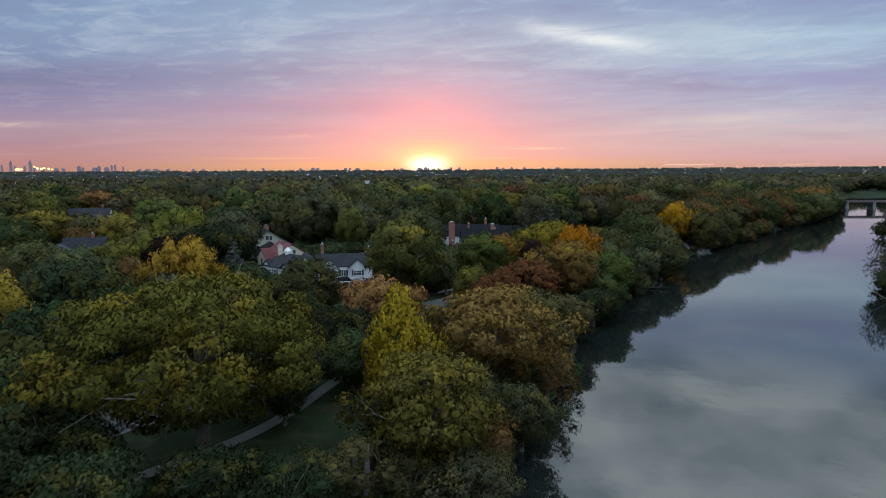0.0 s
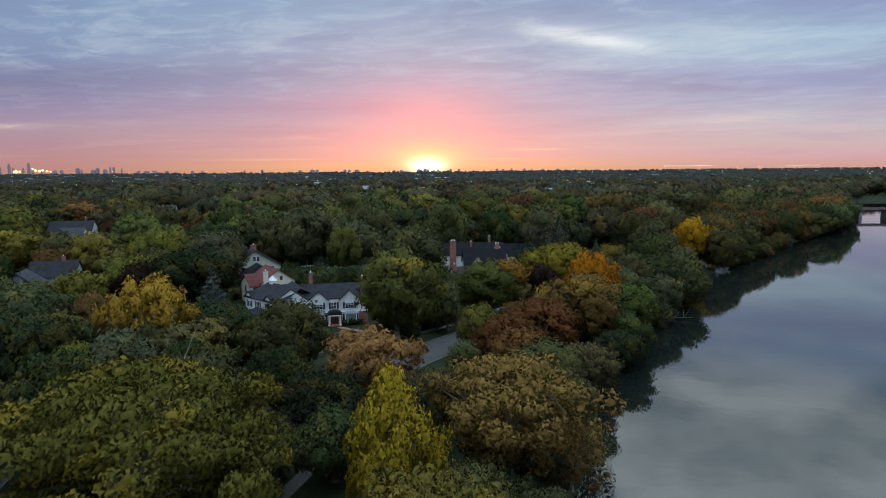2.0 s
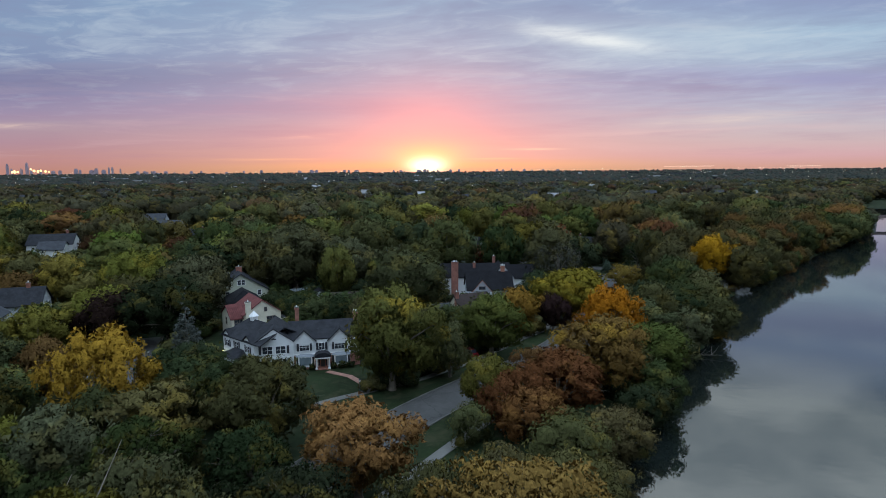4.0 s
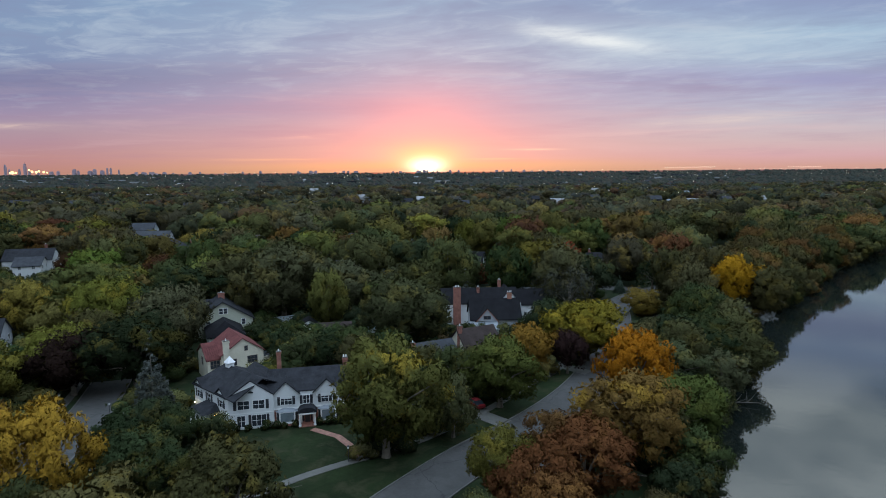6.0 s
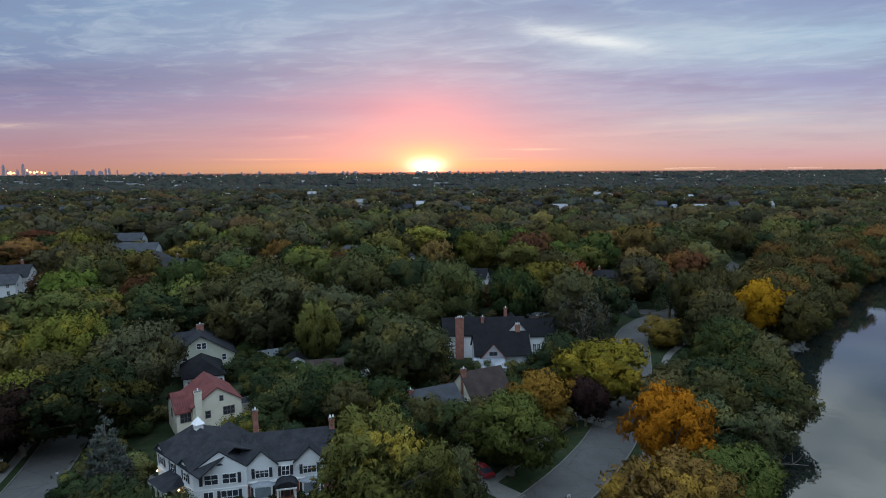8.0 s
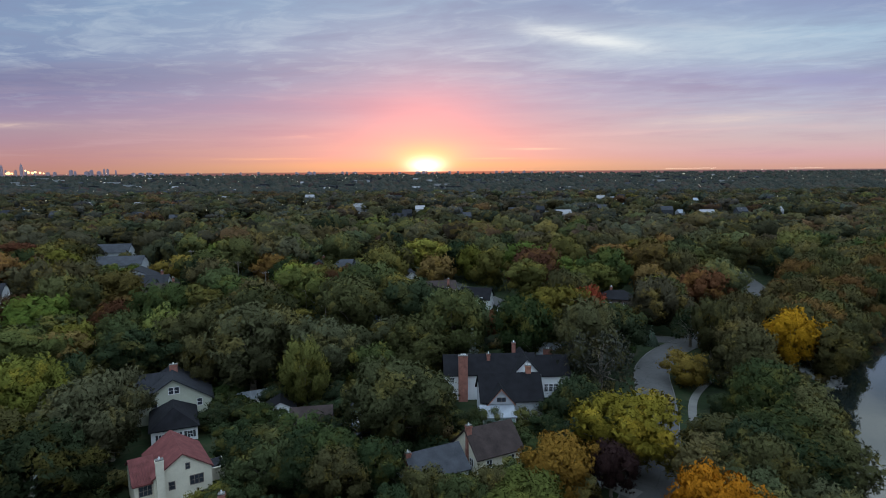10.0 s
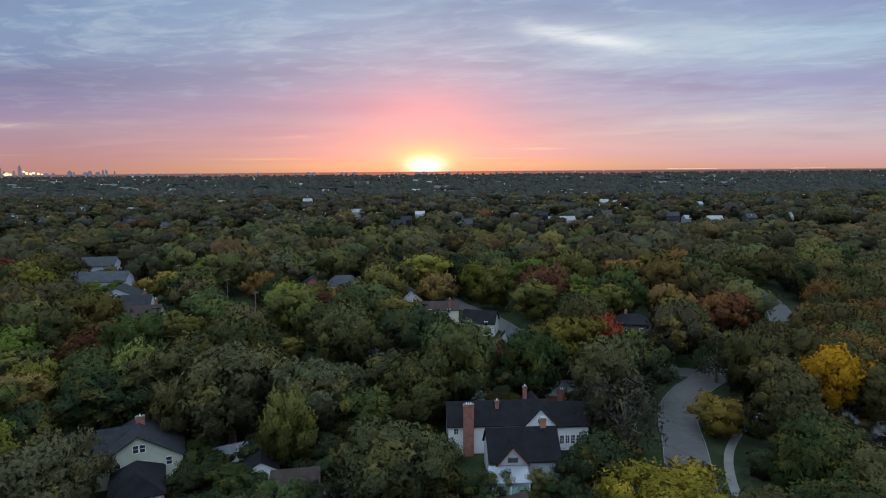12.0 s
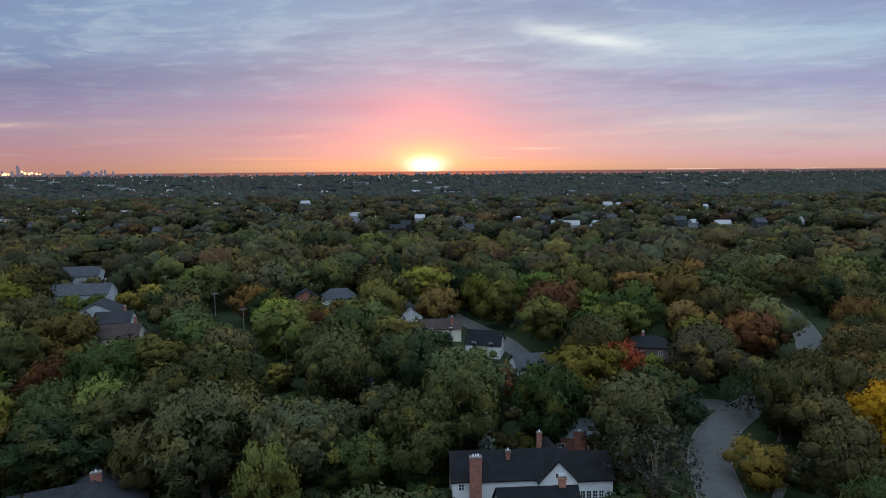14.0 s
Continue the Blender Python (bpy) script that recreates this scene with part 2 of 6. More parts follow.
def add_cracks(mat, scale, width, amount):
    """Sealed cracks and patched strips across a paved surface."""
    t = mat.node_tree
    s = next(n for n in t.nodes if n.type == "BSDF_PRINCIPLED")
    before = s.inputs["Base Color"].links[0].from_socket
    v = t.nodes.new("ShaderNodeTexVoronoi")
    v.feature = "DISTANCE_TO_EDGE"
    v.inputs["Scale"].default_value = scale
    co = t.nodes.new("ShaderNodeTexCoord")
    bend = t.nodes.new("ShaderNodeTexNoise")
    bend.inputs["Scale"].default_value = 0.7
    add = t.nodes.new("ShaderNodeVectorMath")
    add.operation = "ADD"
    t.links.new(co.outputs["Object"], add.inputs[0])
    t.links.new(co.outputs["Object"], bend.inputs["Vector"])
    t.links.new(bend.outputs["Color"], add.inputs[1])
    t.links.new(add.outputs[0], v.inputs["Vector"])
    m = t.nodes.new("ShaderNodeMapRange")
    t.links.new(v.outputs["Distance"], m.inputs[0])
    for k, x in zip(m.inputs[1:5], (0.0, width, amount, 0.0)):
        k.default_value = x
    mix = t.nodes.new("ShaderNodeMix")
    mix.data_type = "RGBA"
    t.links.new(m.outputs[0], mix.inputs[0])
    t.links.new(before, mix.inputs[6])
    mix.inputs[7].default_value = (0.015, 0.015, 0.016, 1)
    t.links.new(mix.outputs[2], s.inputs["Base Color"])


add_cracks(ASPHALT, 0.13, 0.012, 0.75)
CONCRETE = material("concrete", (0.095, 0.092, 0.084), 0.85, 0.18, 0.5, 0.2, 6.0)
BRICK_PATH = material("brick_paving", (0.24, 0.12, 0.09), 0.85, 0.3, 1.5, 0.3, 9.0)
BARK = material("grey_bark", (0.12, 0.10, 0.08), 0.95, 0.35, 1.2, 0.8, 5.0)
LEAF = leaf_material("foliage")
LEAF_MASS = leaf_material("woods_foliage", joined=True, grain=4.0)
LEAF_NEAR = leaf_material("near_foliage", grain=0)
FAR_LEAF = woods_material()
WATER = water_material()
WHITE = material("white_clapboard", (0.60, 0.61, 0.62), 0.6, 0.05, 0.4, 0.15, 3.0)
TRIM = material("white_trim", (0.68, 0.68, 0.68), 0.5, 0.05, 0.8)
CREAM = material("cream_stucco", (0.56, 0.52, 0.42), 0.9, 0.1, 0.5, 0.3, 9.0)
BEIGE = material("beige_siding", (0.40, 0.41, 0.33), 0.8, 0.08, 0.5, 0.2, 4.0)
GREYWALL = material("grey_siding", (0.35, 0.37, 0.40), 0.8, 0.1, 0.5, 0.2, 4.0)
SHINGLE = material("charcoal_shingle", (0.021, 0.022, 0.026), 0.9, 0.3, 0.6, 0.6, 6.0, second=(0.029, 0.030, 0.034), spec=0.12)
BLACKROOF = material("black_shingle", (0.010, 0.010, 0.012), 0.9, 0.3, 0.6, 0.5, 6.0, spec=0.12)
BROWNROOF = material("brown_shingle", (0.038, 0.028, 0.026), 0.9, 0.3, 0.6, 0.5, 6.0, spec=0.12)
GREYROOF = material("grey_shingle", (0.043, 0.046, 0.053), 0.9, 0.25, 0.6, 0.5, 6.0, spec=0.12)
REDTILE = material("red_roof_tile", (0.115, 0.038, 0.036), 0.8, 0.25, 0.8, 0.5, 5.0, spec=0.12)
FLATROOF = material("pale_membrane_roof", (0.19, 0.21, 0.235), 0.7, 0.2, 0.35, 0.1, 2.0)
BRICK = material("red_brick", (0.24, 0.10, 0.075), 0.9, 0.3, 1.4, 0.4, 8.0)
DARKBRICK = material("dark_brick", (0.12, 0.085, 0.085), 0.9, 0.3, 1.4, 0.4, 8.0)
GLASS = material("window_glass", (0.03, 0.035, 0.045), 0.08, 0.2, 0.6)
BLACK = material("black_paint", (0.02, 0.022, 0.03), 0.5, 0.2, 1.0)
STONE = material("grey_stone", (0.15, 0.15, 0.145), 0.9, 0.35, 0.8, 0.6, 4.0)
WOOD = material("weathered_wood", (0.17, 0.14, 0.12), 0.9, 0.3, 2.0, 0.4, 5.0)
LAMP_GLOW = glow_material("lamp_glow", (1.0, 0.62, 0.25), 14.0)
TERRACOTTA = material("brown_red_trim", (0.30, 0.13, 0.085), 0.8, 0.2, 1.0)
TEAL = material("pale_teal_screen", (0.30, 0.42, 0.42), 0.8, 0.15, 1.0)
# lighter copy of the window glass, sky reflection put into its base colour
BRIGHT_GLASS = material("sky_lit_glass", (0.14, 0.17, 0.19), 0.08, 0.2, 0.6)
FAR_GLOW = glow_material("far_lamp_glow", (1.0, 0.88, 0.68), 1.6)
# emission that stands for sunlight glinting off the towers
CITY_GLINT = glow_material("sun_glint_glow", (1.0, 0.62, 0.28), 2.5)
CAR_SILVER = material("silver_car_paint", (0.32, 0.36, 0.40), 0.25, 0.05, 1.0, metal=0.4)
CAR_RED = material("dark_red_car_paint", (0.16, 0.015, 0.018), 0.25, 0.05, 1.0)
CAR_BLACK = material("black_car_paint", (0.02, 0.022, 0.025), 0.25, 0.05, 1.0)
RUBBER = material("tyre_rubber", (0.02, 0.02, 0.02), 0.9, 0.1, 3.0)
METAL = material("grey_metal", (0.3, 0.31, 0.32), 0.5, 0.15, 2.0, metal=0.7)
# tower walls: mauve of the distant haze painted in as base colour
HAZE_WALL = material("hazy_far_wall", (0.34, 0.26, 0.30), 0.9, 0.1, 0.01)


# ---- small building helpers ----
def mesh_object(name, bm, mat):
    me = bpy.data.meshes.new(name)
    bm.normal_update()
    bm.to_mesh(me)
    bm.free()
    me.materials.append(mat)
    return new(name, me)


def part(name, bm, mat, parent, label=""):
    ob = mesh_object(name, bm, mat)
    ob.parent = parent
    return tagged(ob, label)


def thing(name, m, label, category, group="", kind=""):
    ob = new(name)
    ob.matrix_world = m
    return tagged(ob, label, category, group, kind)


def hull(bm, pts):
    """A convex solid round the points."""
    vs = [bm.verts.new(p) for p in pts]
    r = bmesh.ops.convex_hull(bm, input=vs)
    bmesh.ops.delete(bm, geom=list({v for v in r["geom_interior"] if isinstance(v, bmesh.types.BMVert)}), context="VERTS")
    return bm


def block(bm, x0, x1, y0, y1, z0, z1):
    vs = [bm.verts.new((x, y, z)) for z in (z0, z1) for x, y in ((x0, y0), (x1, y0), (x1, y1), (x0, y1))]
    for f in ((3, 2, 1, 0), (4, 5, 6, 7), (0, 1, 5, 4), (1, 2, 6, 5), (2, 3, 7, 6), (3, 0, 4, 7)):
        bm.faces.new([vs[i] for i in f])
    return bm


def solid(*dims):
    return block(bmesh.new(), *dims)


def smooth_line(pts, step=3.0):
    """A curve through the points, cut into short steps."""
    p = [Vector((*q, 0)) for q in pts]
    p = [2 * p[0] - p[1], *p, 2 * p[-1] - p[-2]]
    out = []
    for a, b, c, d in zip(p, p[1:], p[2:], p[3:]):
        n = max(1, int((c - b).length / step))
        for i in range(n):
            t = i / n
            out.append(0.5 * (2 * b + (c - a) * t + (2 * a - 5 * b + 4 * c - d) * t * t + (3 * b - a - 3 * c + d) * t ** 3))
    return out + [p[-2]]


def ribbon(bm, line, off0, off1, z0, z1):
    """A slab along the line between two sideways offsets (right is plus), from z0 to z1."""
    rows = []
    for i, q in enumerate(line):
        d = (line[min(i + 1, len(line) - 1)] - line[max(i - 1, 0)]).normalized()
        s = Vector((d.y, -d.x, 0))
        rows.append([bm.verts.new(q + s * o + Vector((0, 0, z))) for o, z in ((off0, z0), (off0, z1), (off1, z1), (off1, z0))])
    for a, b in zip(rows, rows[1:]):
        for k in range(3):
            bm.faces.new((a[k], b[k], b[k + 1], a[k + 1]))
    return bm


# ---- ground, river, roads ----
WATER_Z = -3.0
LEFT_BANK = [(-120, -500), (-40, -120), (-16, -40), (-5.4, 20), (2.4, 50), (8.4, 66), (14.4, 80), (20.9, 97), (25.7, 115), (33.2, 127), (42.6, 147), (48.6, 156), (58.6, 167), (65.8, 188),
             (80.8, 213), (94.8, 227), (113.8, 250), (126.8, 262), (166.5, 308), (218.5, 362), (272.5, 428), (300, 480), (350, 560), (420, 640), (560, 690), (900, 720), (2000, 800), (4000, 900)]
RIGHT_BANK = [(-60, -500), (10, -120), (38, -40), (52, 10), (66, 50), (84, 100), (103, 142), (136, 186), (186, 240), (244, 300), (318, 372), (395, 455), (470, 520),
              (600, 560), (920, 600), (2000, 680), (4000, 780)]


def river_depth(px, py):
    """How far each place lies inside the river (plus) or outside it (minus)."""
    poly = np.array(LEFT_BANK + RIGHT_BANK[::-1], float)
    inside, best = np.zeros(px.shape, bool), np.full(px.shape, 1e9)
    for (ax, ay), (bx, by) in zip(poly, np.roll(poly, -1, 0)):
        dx, dy = bx - ax, by - ay
        t = np.clip(((px - ax) * dx + (py - ay) * dy) / (dx * dx + dy * dy), 0, 1)
        best = np.minimum(best, np.hypot(px - ax - t * dx, py - ay - t * dy))
        with np.errstate(divide="ignore", invalid="ignore"):
            inside ^= ((ay > py) != (by > py)) & (px < (bx - ax) * (py - ay) / (by - ay + 1e-12) + ax)
    return np.where(inside, best, -best)


def land(px, py):
    """The ground's height."""
    px, py = np.asarray(px, float), np.asarray(py, float)
    d = river_depth(px, py)
    t = np.clip(-d / 7.0, 0, 1)
    z = np.where(d > 0, WATER_Z - np.minimum(d * 0.4, 2.5), WATER_Z * (1 - t * t * (3 - 2 * t)))
    far = np.hypot(px, py)
    return z + np.clip((far - 1500) / 3300, 0, 1) ** 1.5 * 13


def spread_axis(lo, hi, step, first, last):
    """Grid lines close together from lo to hi, and ever wider beyond, from first to last."""
    out = list(np.arange(lo, hi + 1e-6, step))
    s = step
    while out[-1] < last:
        s *= 1.25
        out.append(min(out[-1] + s, last))
    s = step
    while out[0] > first:
        s *= 1.25
        out.insert(0, max(out[0] - s, first))
    return np.array(out)


def grid_sheet(name, xs, ys, height, mat):
    gx, gy = np.meshgrid(xs, ys)
    v = np.stack([gx.ravel(), gy.ravel(), height(gx.ravel(), gy.ravel())], -1)
    nx = len(xs)
    i = (np.arange(len(ys) - 1)[:, None] * nx + np.arange(nx - 1)[None]).ravel()
    me = bpy.data.meshes.new(name)
    me.from_pydata(v.tolist(), [], np.stack([i, i + 1, i + nx + 1, i + nx], -1).tolist())
    me.materials.append(mat)
    for p in me.polygons:
        p.use_smooth = True
    return new(name, me)


ground = grid_sheet("ground", spread_axis(-120, 330, 3.5, -4800, 4800), spread_axis(10, 480, 3.5, -2500, 4800), land, GRASS)
tagged(ground, "dark green grassy ground under the trees", "ground", kind="structure")

water_bm = bmesh.new()
lb, rb = LEFT_BANK, RIGHT_BANK
water_poly = [(x - 14, y + 8, WATER_Z) for x, y in lb] + [(x + 14, y - 8, WATER_Z) for x, y in rb[::-1]]
face = water_bm.faces.new([water_bm.verts.new(q) for q in water_poly])
bmesh.ops.triangulate(water_bm, faces=[face])
water = tagged(mesh_object("water", water_bm, WATER), "still grey river reflecting the cloudy sunset sky", "river", kind="structure")

ROAD = [(-150, -60), (-110, -18), (-75, 22), (-60, 40), (-46, 58), (-33, 75), (-22, 95), (-13, 110), (-4.5, 123), (4, 134), (12, 142.5), (20, 152.5), (27, 163.5), (33, 176), (40, 194),
        (46.5, 214), (51, 230), (57.5, 242), (67, 253), (80, 264), (98, 279), (116, 305), (132, 340), (140, 375), (146, 420), (165, 480)]
STREET = [(-48, 62), (-53, 90), (-55, 107), (-58, 125), (-61, 142), (-64, 155), (-68, 168)]
CROSS = [(68, 259), (54, 263), (40, 270), (30, 282), (24, 297), (19, 317), (12, 334), (4, 351), (-6, 378)]


def build_road(name, pts, half, label, z=0.04):
    line = smooth_line(pts)
    ob = tagged(mesh_object(name, ribbon(bmesh.new(), line, -half, half, -0.25, z), ASPHALT), label, "road", kind="structure")
    for side in (-1, 1):
        a, b = sorted((side * half, side * (half + 0.18)))
        part("kerb", ribbon(bmesh.new(), line, a, b, -0.25, 0.17), CONCRETE, ob, "pale concrete kerb")
    return line


road_line = build_road("road", ROAD, 4.1, "worn grey asphalt parkway curving beside the river")
street_line = build_road("road_side", STREET, 3.6, "grey residential side street between lawns", 0.05)
cross_line = build_road("road_cross", CROSS, 3.4, "grey residential street beyond the houses", 0.03)


def build_path(name, pts, half, mat, label, z=0.07):
    line = smooth_line(pts)
    tagged(mesh_object(name, ribbon(bmesh.new(), line, -half, half, -0.2, z), mat), label, "path", kind="structure")


build_path("pavement", [(-30, 119), (-20, 128), (-12.6, 133.2), (-6.1, 137.6), (0.6, 144.2), (5.5, 149.7), (11, 157), (17.3, 165.8), (23, 173), (30, 190)], 0.75, CONCRETE,
           "pale concrete pavement in front of the houses")
build_path("pavement_river", [(-34, 50), (-26.3, 58), (-22, 63.3), (-18, 71.5), (-12.3, 89), (-3, 106), (5, 118.5), (18, 137), (30, 155), (40, 177), (46.7, 190), (49.5, 200), (54, 211), (61, 221), (71, 231)],
           0.85, CONCRETE, "pale concrete riverside footpath through grass")
build_path("walkway", [(-22.4, 143.5), (-21, 142.6), (-17.8, 140.6), (-15.1, 136.9), (-13.3, 132.9)], 0.6, BRICK_PATH, "red brick garden walk to a front door", 0.06)
build_path("driveway", [(2.5, 153), (5.8, 148.5), (9.2, 145)], 1.7, CONCRETE, "pale concrete driveway apron across the verge", 0.055)
build_path("driveway_far", [(24, 176), (27.5, 172), (29, 170.5)], 1.6, CONCRETE, "pale concrete driveway apron across the verge", 0.055)
build_path("path_side_east", [(-50.5, 130), (-54.2, 142), (-56.8, 151), (-59.5, 160)], 0.75, CONCRETE, "pale concrete pavement along the side street")
build_path("path_side_west", [(-62.5, 125), (-67, 142), (-70, 155), (-74, 168)], 0.75, CONCRETE, "pale concrete pavement along the side street")
build_path("path_porch", [(-57.2, 141.2), (-53.5, 143.6), (-49.6, 147.2), (-45.6, 152.6)], 1.0, CONCRETE, "pale concrete drive to the side porch", 0.085)


# ---- trees ----
def limb(bm, a, b, ra, rb, sides=6):
    """A tapered length of wood from a to b."""
    a, b = Vector(a), Vector(b)
    d = (b - a).normalized()
    s = d.orthogonal().normalized()
    t = d.cross(s)
    rings = []
    for q, r in ((a, ra), (b, rb)):
        rings.append([bm.verts.new(q + (s * math.cos(k * math.tau / sides) + t * math.sin(k * math.tau / sides)) * r) for k in range(sides)])
    for k in range(sides):
        bm.faces.new((rings[0][k], rings[0][(k + 1) % sides], rings[1][(k + 1) % sides], rings[1][k]))


def mesh_from(name, verts, tris, mats, normals=None, tint=None):
    """A mesh from arrays of places and triangles."""
    me = bpy.data.meshes.new(name)
    me.vertices.add(len(verts))
    me.vertices.foreach_set("co", np.ascontiguousarray(verts, np.float32).ravel())
    me.loops.add(len(tris) * 3)
    me.loops.foreach_set("vertex_index", np.ascontiguousarray(tris, np.int32).ravel())
    me.polygons.add(len(tris))
    me.polygons.foreach_set("loop_start", np.arange(0, len(tris) * 3, 3, dtype=np.int32))
    for m in mats:
        me.materials.append(m)
    if tint is not None:
        me.attributes.new("tint", "FLOAT_COLOR", "POINT").data.foreach_set("color", np.ascontiguousarray(tint, np.float32).ravel())
    me.polygons.foreach_set("use_smooth", np.ones(len(tris), dtype=bool))
    me.update(calc_edges=True)
    me.validate()
    if normals is not None:
        me.normals_split_custom_set_from_vertices(normals.tolist())
    return me


ICO = [(0, 0, 1)] + [(math.cos(k * math.tau / 5) * 0.894, math.sin(k * math.tau / 5) * 0.894, 0.447) for k in range(5)]
ICO = np.array(ICO + [(math.cos((k + 0.5) * math.tau / 5) * 0.894, math.sin((k + 0.5) * math.tau / 5) * 0.894, -0.447) for k in range(5)] + [(0, 0, -1)])
ICO_TRI = [(0, 1 + k, 1 + (k + 1) % 5) for k in range(5)] + [(1 + k, 6 + k, 1 + (k + 1) % 5) for k in range(5)]
ICO_TRI = np.array(ICO_TRI + [(1 + (k + 1) % 5, 6 + k, 6 + (k + 1) % 5) for k in range(5)] + [(11, 6 + (k + 1) % 5, 6 + k) for k in range(5)])


def finer(verts, tris):
    """The same ball with every triangle cut into four."""
    verts, out, mids = [tuple(v) for v in verts], [], {}

    def mid(p, q):
        k = (min(p, q), max(p, q))
        if k not in mids:
            v = np.array(verts[p]) + np.array(verts[q])
            verts.append(tuple(v / np.linalg.norm(v)))
            mids[k] = len(verts) - 1
        return mids[k]
    for p, q, r in tris:
        a, c, d = mid(p, q), mid(q, r), mid(r, p)
        out += [(p, a, d), (a, q, c), (d, c, r), (a, c, d)]
    return np.array(verts), np.array(out)


BALLS = [(ICO, ICO_TRI), finer(ICO, ICO_TRI)]
BALLS.append(finer(*BALLS[1]))


def leaf_arrays(centres, radii, cards, size, rng, core=0.6, droop=0.2, squash=0.8, inner=0.7, ball=1, rough=0.2):
    """Clumps of small leaf sprays round the centres: places, triangles, and normals rounded with the clumps."""
    centres, radii = np.asarray(centres, float), np.asarray(radii, float)
    share = radii ** 2 / (radii ** 2).sum()
    flat = np.array((1, 1, squash))
    mid = centres.mean(0)
    reach = np.abs(centres - mid).max(0).clip(0.5)
    # sprays buried inside a neighbouring clump are left out
    more = cards * 3
    pick = rng.choice(len(centres), more, p=share)
    d = rng.normal(size=(more, 3))
    d[:, 2] = d[:, 2] * 0.9 + 0.25
    d /= np.linalg.norm(d, axis=1)[:, None]
    r = radii[pick] * (inner + (1.25 - inner) * rng.beta(2.2, 2.2, more))
    c = centres[pick] + d * r[:, None] * flat
    buried = np.zeros(more, bool)
    for k, (q, rad) in enumerate(zip(centres, radii)):
        off = (c - q) / flat
        buried |= ((off * off).sum(1) < (0.75 * rad) ** 2) & (pick != k)
    order = np.argsort(buried, kind="stable")[:cards]
    c, d = c[order], d[order]
    soft = d * 0.5 + (c - mid) / reach * 0.95 + rng.normal(size=(cards, 3)) * rough + (0, 0, 0.1)
    soft /= np.linalg.norm(soft, axis=1)[:, None]
    n = d * 0.6 + rng.normal(size=(cards, 3)) * 0.55 + (0, 0, 0.3)
    n /= np.linalg.norm(n, axis=1)[:, None]
    n *= np.where((n * soft).sum(1) < 0, -1.0, 1.0)[:, None]
    t = np.cross(n, rng.normal(size=(cards, 3)))
    t /= np.linalg.norm(t, axis=1)[:, None] + 1e-9
    t[:, 2] -= droop
    b = np.cross(n, t)
    s = (size * rng.uniform(0.55, 1.5, cards))[:, None]
    tri = np.stack([c + t * s * 1.25, c - t * s * 0.75 + b * s * 0.6, c - t * s * 0.75 - b * s * 0.6], 1)
    verts, tris, normals, base = [tri.reshape(-1, 3)], [np.arange(cards * 3).reshape(-1, 3)], [np.repeat(soft, 3, 0)], cards * 3
    if core:
        bv, bt = BALLS[ball]
        for k, (q, rad) in enumerate(zip(centres, radii)):
            v = bv * rng.uniform(0.75, 1.12, (len(bv), 1)) * rad * core * flat + q
            g = v[bt].mean(1)
            deep = np.linalg.norm((g[:, None, :] - centres[None]) / flat, axis=2) / radii[None]
            deep[:, k] = 9
            w = bv * 0.5 + (v - mid) / reach * 0.95
            verts.append(v)
            normals.append(w / np.linalg.norm(w, axis=1)[:, None])
            tris.append(bt[deep.min(1) > core * 0.72] + base)
            base += len(v)
    return np.concatenate(verts), np.concatenate(tris), np.concatenate(normals)


